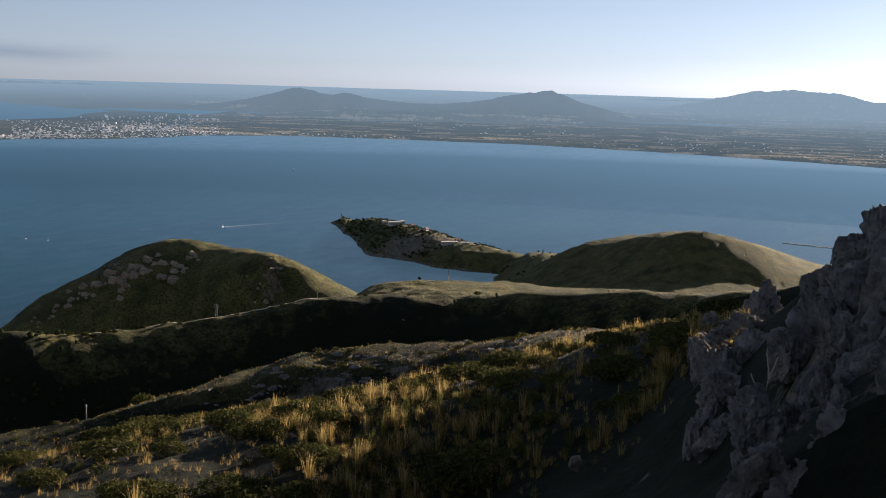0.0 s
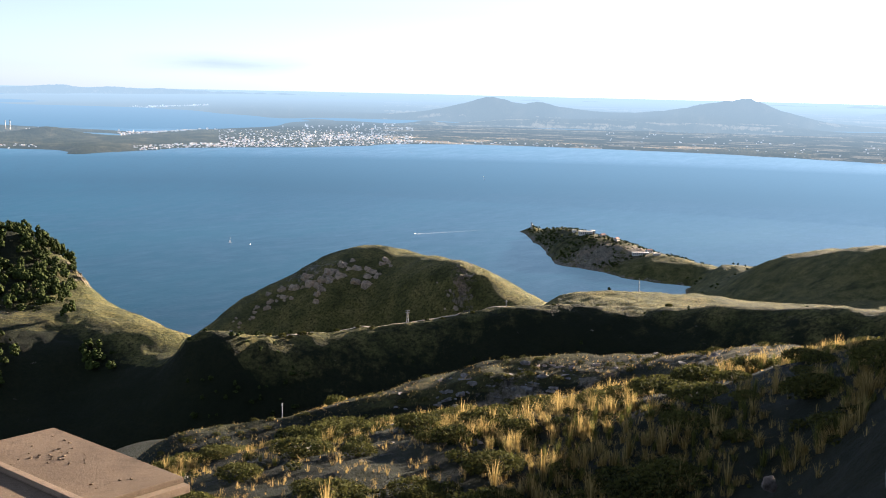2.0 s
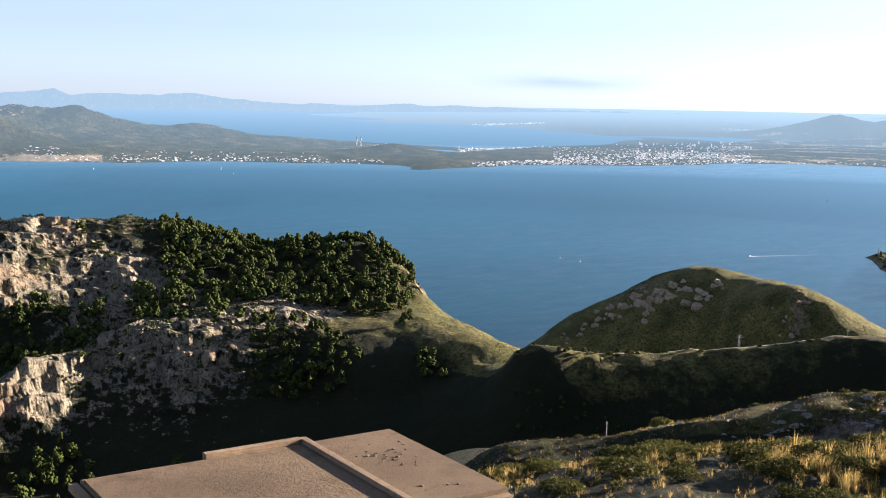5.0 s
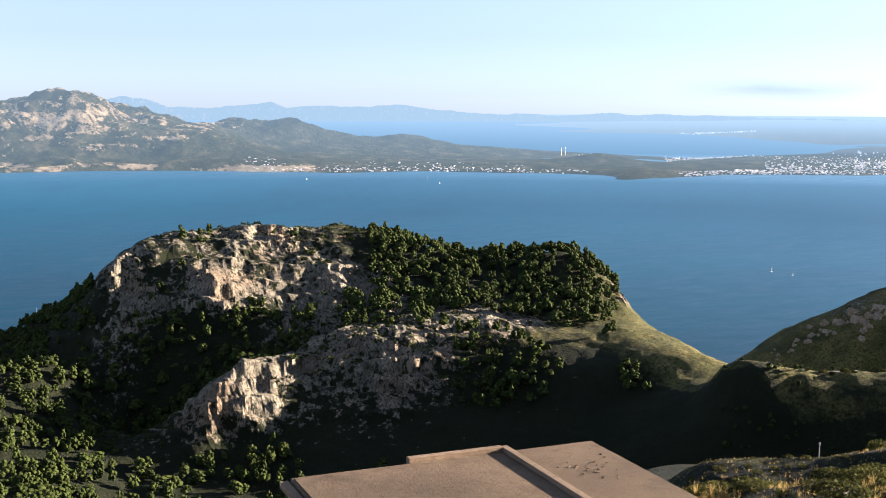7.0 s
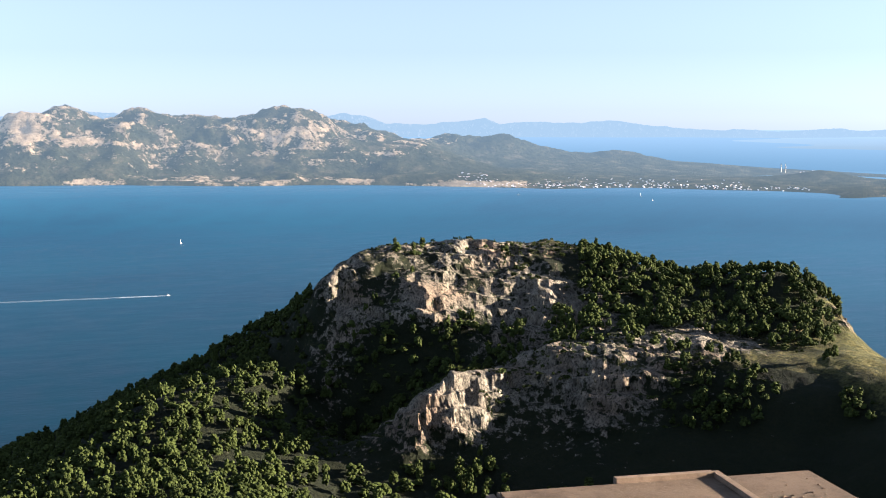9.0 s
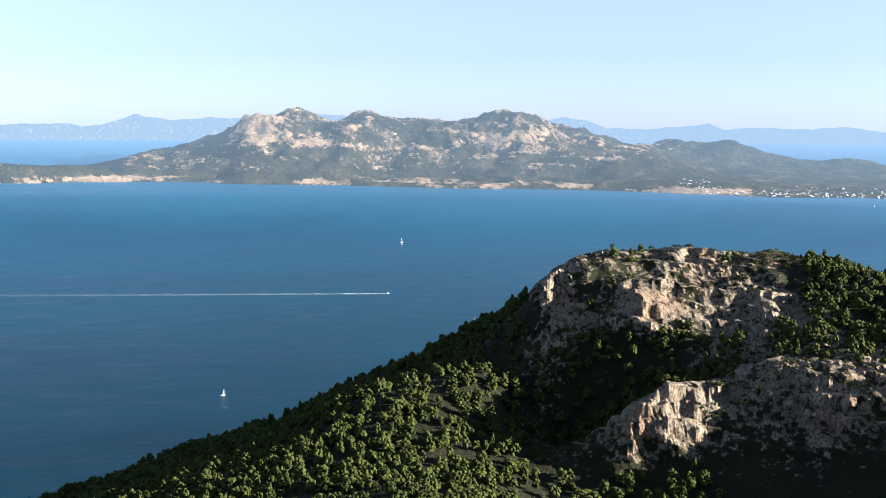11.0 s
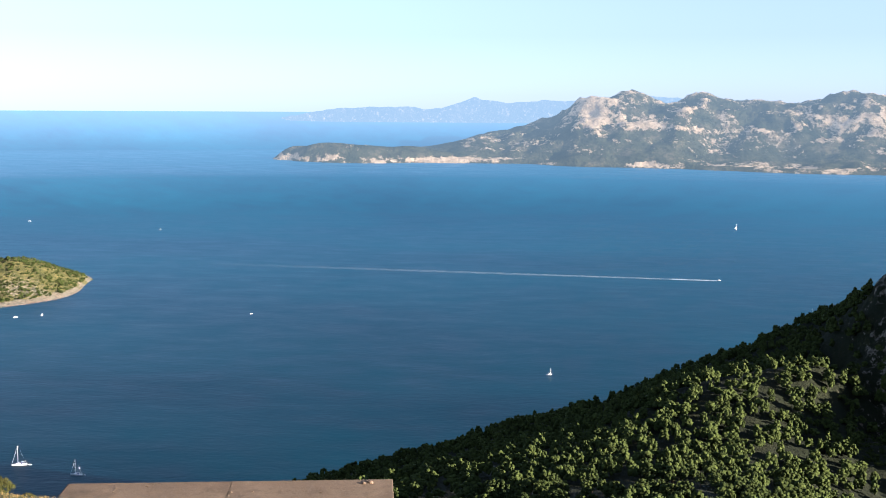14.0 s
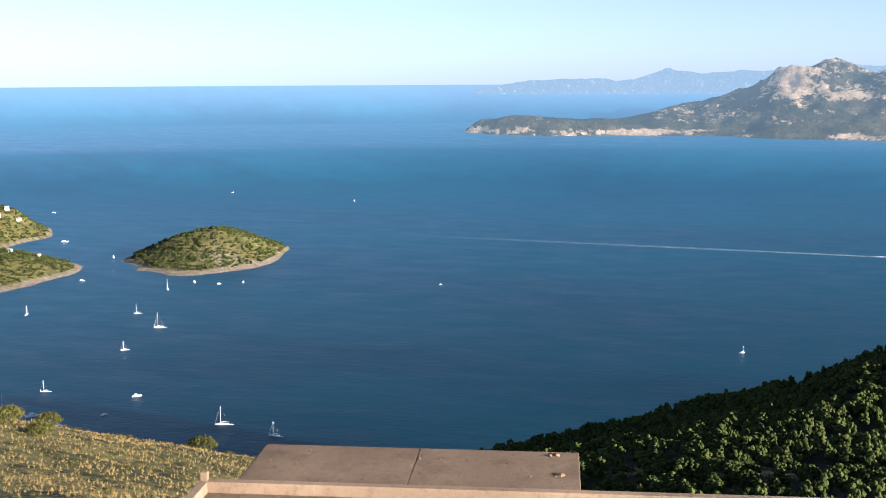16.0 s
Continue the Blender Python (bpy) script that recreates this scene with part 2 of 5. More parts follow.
# ---- the near land: hilltop, ridges, wooded hill, headlands, islet ----
NEAR = [
    level(-180, 170, 0.2, EYE - 1.7, 60), level(-180, 170, 2.5, EYE - 1.8, 30), level(20, 120, 10, EYE - 7.5, 15), level(-15, 15, 10, EYE - 6.0),
    level(18, 62, 27, EYE - 13.0, 10), level(62, 110, 27, EYE - 12.5, 10),
    [(25, -21.8, 36), (15, -20.6, 36), (5, -20.0, 36), (-5, -19.2, 33), (-12, -18, 24), (-17, -16, 17)],
    [(26.5, -18.5, 82), (25.4, -17.7, 84), (24.2, -17.1, 84), (19.6, -16.5, 85), (16.4, -15.9, 85), (11.3, -14.6, 86), (8.8, -13.95, 86), (4.8, -13.3, 87),
     (0.7, -13.0, 88), (-2.6, -12.7, 88), (-6.7, -12.2, 84), (-9.8, -11.8, 72), (-13.5, -10.9, 48), (-15.9, -10.1, 30), (-17.8, -8.9, 24), (-20, -7.4, 20), (-28, -4, 17), (-45, -2, 15), (-70, 1, 14), (-95, 2, 13)],
    # the brow of the tussock slope and the gully under the crest
    [(23.6, -18.6, 52), (19.9, -18.0, 54), (15.2, -17.2, 56), (11.5, -16.7, 57), (8.3, -16.6, 57), (3.5, -15.7, 58), (0.5, -14.9, 60), (-2, -14.6, 62), (-5.5, -13.8, 60)],
    [(23.5, -19.2, 77), (18.5, -18.2, 79), (14.5, -17.5, 80), (10.5, -16.9, 80.5), (6.5, -16.2, 81), (2.5, -15.2, 81)], [(25.5, -18.9, 92), (19.5, -17.9, 94), (12, -16, 96), (5, -14.6, 98)],
    [(-19, -15, 13), (-28, -18, 11), (-45, -22, 9), (-70, -24, 8), (-100, -24, 8)],
    # an unseen knoll and peak beside the summit, added to shade the slope and roofs
    [(-23.4, -0.1, 86), (-24.2, 1.4, 97), (-25.8, 2.2, 100)], [(-25.6, -1.0, 80), (-27, -0.6, 75), (-30, 1.5, 80)], [(-29.5, 10.4, 103), (-30.4, 10.9, 104), (-31.4, 10.4, 105)], [(-27.2, 3.5, 108), (-34, 3, 105), (-30.2, 4, 90), (-30.4, 2, 122), (-27, -3, 150)],
    level(-50, -100, 45, EYE - 7), level(-120, -180, 30, EYE - 8), level(130, 180, 30, EYE - 10),
    [(30, -24, 80), (45, -25, 80), (60, -25, 80), (75, -25, 80), (85, -24, 80)],
    [(26, -17.4, 200), (20, -16.9, 200), (15, -16.6, 220), (8, -15.5, 240), (0, -14.5, 240), (-8, -13.5, 220), (-16, -12, 180)],
    [(28, -22.5, 300), (34, -23.5, 300), (43, -24, 300), (51, -22.5, 320), (59, -19.5, 380)],
    [(30, -24.5, 410), (36, -24.6, 412), (44, -23.6, 410), (52, -21.5, 420)],
    # an unseen mountain spur to the west, raised out of view to shade the valley
    [(-29, -1.1, 200), (-29, 2.9, 300), (-29, 4.4, 400), (-29, 6.2, 540), (-29, 6.0, 640), (-29, 0.6, 760)],
    [(-42, -1.5, 38), (-42, -1.0, 60), (-42, -5.7, 120), (-42, -1.1, 200), (-42, 2.9, 300), (-42, 3.6, 400), (-42, 5.6, 540), (-42, 5.6, 640), (-42, -0.3, 760)],
    [(26, -21.5, 462), (23, -22.5, 448), (18, -23.5, 436), (8, -23, 440), (0, -21.5, 445), (-8, -19, 430), (-16, -16, 390)],
    [(-20.6, -11, 45), (-20.6, -11.8, 80), (-20.6, -12, 150), (-20.6, -11.5, 300), (-20.6, -10.4, 420), (-20.8, -10.2, 480), (-20.9, -10.1, 560), (-20.9, -10.1, 650), (-20.9, -10.3, 760), (-21, -10.5, 900)],
    [(-22.6, -9.6, 480), (-22.6, -9.3, 560), (-22.6, -9.3, 650), (-22.6, -9.8, 760)],
    # the road ridge and the one behind it
    [(23.6, -12.62, 506), (22.8, -12.65, 500), (19.4, -12.67, 504), (13, -11.94, 516), (8.2, -11.07, 522), (3.7, -10.87, 528), (-0.6, -10.66, 530), (-4.9, -10.29, 520), (-13.2, -9.76, 490), (-16.6, -9.2, 480), (-19.5, -8.6, 480)],
    [(29, -14.6, 536), (26.5, -14.4, 524), (24.5, -14.0, 505), (22.0, -13.9, 488), (19.4, -13.9, 490), (13, -13.2, 502), (8.2, -12.3, 508), (3.7, -12.0, 513), (-0.6, -11.7, 515)],
    [(24.2, -13.3, 535), (22.8, -13.2, 526), (19.4, -13.2, 530), (16, -12.9, 536), (13, -12.5, 542), (8.2, -11.6, 548), (3.7, -11.3, 556), (-0.6, -11.1, 558), (-4.9, -10.7, 546), (-13.2, -10.2, 516)],
    [(22, -13.8, 590), (14, -12.6, 600), (6, -11.4, 610), (0, -11.0, 620), (-8, -10.8, 620), (-17, -10.5, 640)],
    [(5.9, -10.85, 690), (3.7, -10.31, 720), (0.8, -10.12, 740), (-2.1, -10.13, 740), (-6, -10.1, 740), (-14, -10.2, 740)],
    [(4.5, -14.5, 1000), (1, -14, 1000), (-4, -13, 1050), (-10, -12, 1100), (-18, -11, 1100)],
    # the hill with the pale outcrops
    [(25, -14.0, 940), (23.6, -12.9, 950), (22.3, -11.7, 960), (20.7, -10.62, 980), (18.6, -9.62, 980), (16.5, -8.62, 1000), (14.6, -8.2, 1000), (12.1, -8.49, 980), (9.4, -9.04, 940), (7.7, -9.86, 900), (5.9, -10.68, 850)],
    [(14.5, -10.1, 905), (13.4, -10.2, 882), (12.2, -9.9, 868), (11, -9.6, 856), (9.6, -9.45, 845), (8.4, -9.95, 838)],
    [(22, -17.0, 700), (17, -16.5, 700), (12, -15.8, 700), (8, -14.5, 700)],
    [(23, -16.2, 850), (20, -15.0, 850), (17, -14.2, 850), (14, -13.6, 850), (11, -13.2, 820), (8.5, -12.8, 800)],
    [(21, -12.5, 905), (19.5, -11.6, 912), (18, -10.9, 910), (16.5, -10.3, 905)],
    level(29, 5, 1260, -14, 5),
    # the smooth headland hill
    [(-1.6, -9.98, 2085), (-2.9, -9.31, 1950), (-4.8, -8.1, 1880), (-7, -7.58, 1820), (-9.2, -7.19, 1760), (-10.8, -7.05, 1700), (-13, -7.44, 1680), (-14.7, -7.74, 1680), (-15.7, -8.29, 1680), (-17.3, -8.76, 1650), (-22, -8.9, 1650)],
    [(-3.4, -11.0, 1660), (-6, -10.8, 1500), (-9, -10.8, 1400), (-13, -10.9, 1360), (-18, -10.9, 1340)],
    [(-4.4, -9.4, 1775), (-8, -9.2, 1640), (-12, -9.4, 1560), (-16, -9.9, 1540)],
    level(5, -0.8, 1500, -14, 2), level(4.5, -0.6, 1900, -14, 2), level(4, 0, 2120, -14, 2),
    level(-6.5, -24, 2250, -14, 4),
    # the long headland with the lighthouse
    [(7.0, -7.18, 2930), (6.7, -6.95, 2930), (6.4, -6.9, 2930), (5.2, -7.15, 2670), (3.5, -7.15, 2560), (2, -7.45, 2460), (-0.5, -8.05, 2360), (-2, -8.35, 2290), (-3.4, -8.6, 2100)],
    [(6.85, -7.24, 2910), (5.9, -7.8, 2690), (5.4, -8.40, 2500), (3.7, -8.86, 2365), (0.8, -9.35, 2245), (-1.6, -9.5, 2205)],
    [(5.9, -7.35, 2740), (5.2, -7.6, 2570), (3.6, -7.85, 2410), (0.9, -8.5, 2290), (-1.4, -8.85, 2245)],
    [(7.3, -7.6, 2840), (6.1, -8.1, 2660), (5.7, -8.8, 2460), (3.7, -9.2, 2320), (0.8, -9.7, 2200)],
    [(8, -7.6, 2980), (7.2, -7.5, 3060), (5.5, -7.7, 3000), (3.5, -8.1, 2900), (1.5, -8.5, 2760), (-1, -8.9, 2600), (-4, -9.5, 2400)],
    # the wooded rocky hill
    [(24.7, -12.02, 560), (26.1, -11.3, 600), (27.6, -10.6, 640), (28.8, -9.2, 690), (29.7, -8.3, 710), (31.2, -7.75, 720), (33.5, -7.6, 730), (35.7, -7.85, 730), (38.3, -7.35, 740), (40.3, -6.9, 740), (41.4, -6.55, 740), (42.9, -6.15, 740), (45.1, -6.2, 735),
     (47.3, -6.1, 725), (48.9, -6.35, 715), (51.2, -6.4, 700), (52.7, -7.0, 680), (53.8, -7.85, 664), (54.5, -8.5, 656)],
    [(30.5, -9.2, 660), (35, -9.0, 662), (40, -8.4, 668), (45, -7.8, 672), (50, -7.8, 668), (53, -8.8, 655)],
    [(54.5, -10.9, 640), (53.6, -10.9, 634), (50.6, -11.3, 622), (48.4, -10.6, 628), (44, -10.0, 634), (40, -10.0, 630), (35, -10.2, 622), (31, -10.8, 615)],
    [(52.8, -15.8, 600), (50, -14.7, 594), (48, -13.2, 597), (46, -12.4, 600), (43, -11.4, 604)],
    [(51.7, -15.8, 545), (49.8, -14.3, 554), (47.9, -12.8, 562), (46.2, -12.4, 568), (42.9, -11.4, 580), (37.8, -11.3, 585), (33, -11.5, 580)],
    [(52.6, -17.4, 524), (48.4, -16.6, 532), (46.2, -15.7, 538), (41.7, -15.3, 543), (37.2, -13.8, 553), (33, -13.6, 550), (29.5, -13.6, 545)],
    [(28, -20.0, 470), (32, -20.0, 480), (36, -19.5, 486), (44, -19.5, 490), (52, -19.0, 486)],
    level(30, 54, 960, -14, 5), [(24.5, -16, 700), (26.5, -15.5, 740), (28.8, -14.5, 800)],
    # its forest slope down to the sea
    [(55.1, -10.3, 800), (57, -10.6, 795), (60.15, -11.95, 780), (63, -13.05, 768), (64.7, -13.85, 762), (66.9, -14.8, 755), (69.7, -15.7, 750), (72.4, -16.35, 745), (75, -17.15, 740), (77, -17.8, 735), (81.3, -18.7, 730), (86, -20.0, 725)],
    [(55.6, -12.3, 650), (57.9, -12.6, 612), (62.4, -13.5, 590), (64.7, -14.8, 570), (67, -16.4, 540), (70, -17.5, 515), (75, -18.5, 500), (80, -19.6, 480), (86, -21.2, 460)],
    [(57.9, -11.9, 705), (62.4, -13.5, 682), (64.7, -14.6, 668), (67, -15.9, 652), (70, -16.8, 636), (75, -18.1, 622), (80, -19.2, 606), (86, -20.8, 590)],
    [(62, -18.4, 430), (70, -19.4, 430), (80, -20.8, 430), (88, -22, 430)],
    level(55, 92, 980, -14, 6),
    # the grassy shoulder on the left
    [(125, -14, 100), (115, -14.6, 105), (106.8, -15.94, 110), (104.5, -16.63, 112), (102.2, -17.46, 115), (98.9, -18.14, 118), (95.3, -18.85, 120), (90, -19.8, 120), (86, -21, 120)],
    [(120, -18, 55), (107, -19.2, 58), (98, -21, 55), (90, -22.5, 55)],
    [(125, -20, 180), (105, -23, 180), (92, -24.5, 180), (82, -25, 180)], [(120, -27, 420), (105, -28, 420), (95, -27, 420)],
    level(95, 135, 760, -14, 8), level(92, 115, 1000, -14, 8), level(84, 115, 1400, -14, 8), level(84, 108, 1900, -14, 6), level(60, 84, 1400, -14, 8),
    # the islet and the point beside it
    [(100.3, -9.3, 2270), (98.8, -8.45, 2330), (98.2, -7.8, 2370), (97.1, -7.5, 2390), (95.8, -7.4, 2390), (95, -7.7, 2390), (93.6, -8.2, 2430), (92.75, -8.5, 2460)],
    [(100.4, -9.37, 2243), (98.6, -9.65, 2172), (95.8, -9.56, 2192), (93.9, -9.3, 2255), (93.2, -8.92, 2355), (92.7, -8.46, 2484)],
    [(101.2, -9.4, 2290), (100.4, -9.7, 2220), (98.6, -10.0, 2125), (95.8, -9.95, 2140), (93.6, -9.7, 2200), (92.7, -9.2, 2330), (92.2, -8.6, 2510), (93, -8.3, 2650), (96, -8.3, 2660), (99, -8.4, 2600), (101, -8.8, 2450)],
    [(112, -8.2, 2200), (106.4, -9.9, 2110), (104.9, -9.7, 2160), (102.9, -9.26, 2262), (103.5, -8.75, 2410), (104.8, -8.3, 2540)],
    [(112, -6.5, 2400), (106.3, -8.2, 2350), (104.8, -8.4, 2350), (103.6, -8.8, 2320)],
    [(112, -10.6, 2010), (106.4, -10.4, 2040), (104.6, -10.1, 2100), (102.3, -9.5, 2260), (102.8, -8.9, 2420), (103.8, -8.3, 2600), (103.1, -7.6, 2850), (104.4, -7.2, 3000), (112, -6.9, 3150)],
    [(112, -5.2, 2850), (106.2, -5.95, 2880), (105.2, -6.4, 2880), (104.5, -7.05, 2870), (104.1, -7.32, 2870)],
    [(106.3, -8.05, 2610), (105.2, -7.75, 2720), (104.0, -7.34, 2860)],
    level(8, 100, 2900, -14, 10), level(-24, 112, 3380, -14, 8), level(9, 90, 2000, -14, 10), level(20, 60, 1400, -14, 8), level(10, 20, 1600, -14, 6),
    # behind the viewer
    level(-60, -175, 300, EYE - 80, 20), level(-30, -175, 1200, 150, 20), level(-30, -175, 3000, 120, 20), level(125, 180, 300, EYE - 90, 15), level(125, 180, 1200, 60, 15), level(125, 180, 3000, 60, 15),
]
near = Surface(NEAR, 0.5)
AZ = np.concatenate([np.linspace(-180, -26, 60, endpoint=False), np.arange(-26, 28, 0.24), np.arange(28, 57, 0.14), np.arange(57, 112, 0.28), np.linspace(112, 180, 30, endpoint=False)])
RR = np.exp(np.concatenate([np.arange(math.log(a), math.log(b) - 1e-6, d) for a, b, d in
                            ((0.2, 12, 0.08), (12, 130, 0.016), (130, 480, 0.018), (480, 760, 0.0036), (760, 1020, 0.006), (1020, 2150, 0.014), (2150, 3000, 0.006), (3000, 3420, 0.014))]))
ga, gr = [g.ravel() for g in np.meshgrid(AZ, RR)]


def grid_height(surface, az, r, k=3):
    """Heights over a grid, worked out at every third row and column and linear between them."""
    ca, cr = [x[np.unique(np.append(np.arange(0, len(x), k), len(x) - 1))] for x in (az, r)]
    c = surface.height(*[g.ravel() for g in np.meshgrid(ca, cr)]).reshape(len(cr), len(ca))
    c = np.stack([np.interp(az, ca, row) for row in c])
    return np.stack([np.interp(np.log(r), np.log(cr), col) for col in c.T], 1).ravel()


gz = grid_height(near, AZ, RR)
gp = place(ga, gr, gz)


def blob(a, r, a0, r0, wa, wr):
    """A soft zone round a place, 0 to 1."""
    return np.exp(-((a - a0) / wa) ** 2 - (np.log(r / r0) / wr) ** 2)


def zones(a, r):
    rock = 0.05 + 0.62 * blob(a, r, 48, 695, 6.2, 0.11) + 0.45 * blob(a, r, 53.5, 655, 1.6, 0.10) + 0.45 * blob(a, r, 43, 645, 6, 0.05) + 0.62 * blob(a, r, 47, 553, 6, 0.05) + 0.62 * blob(a, r, 40, 580, 5.5, 0.06) + 0.38 * blob(a, r, 35, 610, 3.5, 0.04)
    rock += 0.4 * blob(a, r, 17.3, 950, 2.0, 0.03) + 0.4 * blob(a, r, 9.8, 845, 0.7, 0.03) + 0.65 * blob(a, r, 28.6, 692, 0.7, 0.05) + 0.4 * blob(a, r, 30.2, 700, 0.8, 0.02)
    # less pale rock in the gully: its colour is darkened to stand for shade
    rock -= 0.6 * blob(a, r, 50.3, 612, 2.6, 0.03)
    rock += 0.42 * blob(a, r, 96, 2260, 3, 0.03) + 0.75 * blob(a, r, 2.5, 2390, 3.4, 0.025) + 0.4 * blob(a, r, 5.8, 2660, 1.2, 0.05)
    rock += 0.55 * blob(a, r, 7, 82, 5, 0.035) + 0.25 * blob(a, r, -4, 66, 5, 0.08) + 0.7 * blob(a, r, -22, 18, 8, 0.5) + 0.5 * blob(a, r, -3, 470, 5, 0.06)
    return rock


grock = zones(ga, gr)
# ledges and gullies break the limestone into steps
hills = (gr > 130) & (ga > -30) & (ga < 115)


def noise_on(mask, p, octaves, rough):
    out = np.zeros(len(p))
    out[mask] = fbm(p[mask], octaves, rough)
    return out


patch = noise_on(hills, gp / 38 + 5, 4, 0.6)
grock = grock + np.where(gr > 130, 1.5 * patch * np.clip(grock * 1.3, 0, 1), 0)
tree_like = np.clip(grock, 0, 1)
stony = hills & (grock > 0.12)
n1 = noise_on(hills, gp / 26, 5, 0.6)
across = np.stack([np.radians(ga) * 620, gr * 0.25, gz * 0.5], -1)
rib = noise_on(stony, across / 15 + 3, 4, 0.55)
gully = noise_on(hills, across / 60 + 9, 3, 0.5)
block_ = noise_on(stony, gp / 7 + 50, 3, 0.6)
n2 = noise_on(gr <= 130, gp / 2.6 + 40, 4, 0.55)
shore = np.clip((gz - 1.0) / 12.0, 0.1, 1)
craggy = np.clip(tree_like * 1.5 - 0.12, 0, 1) * np.clip((gr - 130) / 300, 0, 1) * np.clip((1500 - gr) / 300, 0.25, 1)
# the beds of the limestone: steep risers between ledges
bed = (gz + 34 * noise_on(stony, gp / 55 + 77, 4, 0.6)) / 8.5
step_ = np.clip((bed % 1.0 - 0.32) / 0.36, 0, 1) - bed % 1.0
broad = n1 * np.clip(gr * 0.012, 0.3, 9.0) * (1 - 0.6 * craggy) + (step_ * 7.2 + block_ * 4 + gully * 10) * craggy
fine = n2 * np.clip(gr / 30, 0.0, 1) * (0.8 + 1.2 * tree_like)
gz = gz + np.where(gr > 130, broad, fine) * shore
gp = place(ga, gr - (rib * 26 + gully * 46 + block_ * 9) * craggy * shore, gz)
# limestone shows along the waterline
grock = grock + 1.5 * np.clip(1.2 - np.abs(gz - 1.5) / (2.2 + 5 * np.clip(noise_on(hills, gp / 60 + 4, 2, 0.5), 0, 1)), 0, 1) * (gr > 900) * np.where(ga < 40, 0.45, 1.0)
# undergrowth, plus shade painted over the near slope, valley, ridge fronts and gullies
scrub_shade = 0.15 + 0.6 * blob(ga, gr, 70, 560, 17, 0.33) + 0.6 * blob(ga, gr, 56, 400, 8, 0.3) + 0.6 * blob(ga, gr, 34, 690, 6, 0.10) + 0.5 * blob(ga, gr, 34, 520, 7, 0.16) + 0.5 * blob(ga, gr, 48, 610, 6, 0.03) + 0.4 * blob(ga, gr, 45, 480, 12, 0.12)
scrub_shade += 0.9 * (gr < 66) * (ga < 60) + 0.85 * ((gr > 130) & (gr < np.interp(ga, (20, 24, 30), (482, 505, 572))) & (ga > -20) & (ga < 58)) + 0.7 * blob(ga, gr, 46, 650, 10, 0.14) + 0.9 * ((ga > 55.2) & (ga < 91) & (gr > 330) & (gr < 880)) + 0.8 * ((gr >= 62) & (gr < 83) & (ga > 3) & (ga < 60)) + 0.35 * ((gr >= 62) & (gr < 110) & (ga > -16) & (ga < 60)) + 0.5 * blob(ga, gr, 10, 400, 20, 0.2) + 0.95 * np.exp(-((ga - 6) / 20) ** 2 - (np.log(gr / (0.905 * np.interp(ga, (-20, -5, 4, 13, 20, 24), (480, 520, 540, 505, 490, 500)))) / 0.085) ** 2) + 0.5 * blob(ga, gr, 15, 220, 16, 0.4) + 0.40 * blob(ga, gr, 8, 42, 25, 0.6) + 0.6 * blob(ga, gr, 28, 420, 8, 0.2) + 0.1 * blob(ga, gr, 97, 2350, 5, 0.1) + 0.4 * blob(ga, gr, 3, 2600, 5, 0.12)
gp[:len(AZ), :2] = 0.0
gp[:len(AZ), 2] = gp[:len(AZ), 2].mean()
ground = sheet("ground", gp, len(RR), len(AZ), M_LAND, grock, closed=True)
rows_, cols_ = len(RR), len(AZ)
hard = ((grock > 0.33) & (gr > 400) & (gr < 1100)).reshape(rows_, cols_)[:-1]
ground.data.polygons.foreach_set("use_smooth", ~hard.ravel())
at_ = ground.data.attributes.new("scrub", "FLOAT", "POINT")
at_.data.foreach_set("value", np.ascontiguousarray(scrub_shade, dtype=np.float32))
tagged(ground, "dry grassy garrigue hills with pale limestone outcrops", "ground", kind="structure")

# ---- the sea ----
SA = np.arange(-180, 180, 1.0)
SR = np.exp(np.concatenate([np.linspace(math.log(250), math.log(2900), 50, endpoint=False), np.linspace(math.log(2900), math.log(12500), 260, endpoint=False), np.linspace(math.log(12500), math.log(38500), 60)]))
sa, sr = [g.ravel() for g in np.meshgrid(SA, SR)]
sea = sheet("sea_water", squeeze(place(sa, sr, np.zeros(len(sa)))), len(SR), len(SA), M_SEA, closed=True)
add_haze(sea, sa, sr, 800.0, 1.0, 0.6)
tagged(sea, "calm blue bay water with faint wind streaks", "sea", kind="structure")

# ---- the far side of the bay ----
COAST = [(-24, 6050), (-19.6, 6145), (-12.8, 6466), (-7.4, 6745), (-1.8, 6996), (3.8, 7135), (7.8, 7236), (11.3, 7179), (13, 7102), (14.8, 6837), (17.5, 6578), (22.5, 6410), (25.2, 6150), (26.5, 6006),
         (28.8, 5790), (30, 6150), (31, 6200), (34.4, 6247), (38.6, 6354), (42.8, 6181), (46.1, 6300), (51, 6450), (55, 6480), (58.7, 6450), (64.2, 6662), (69.2, 6745), (71.1, 6950), (76.8, 6990), (80.6, 6946), (82.3, 7080), (83.1, 7250)]


def at(line, z, k=1.0):
    return [(a, math.degrees(math.atan2(z - EYE, r * k)), r * k) for a, r in line]


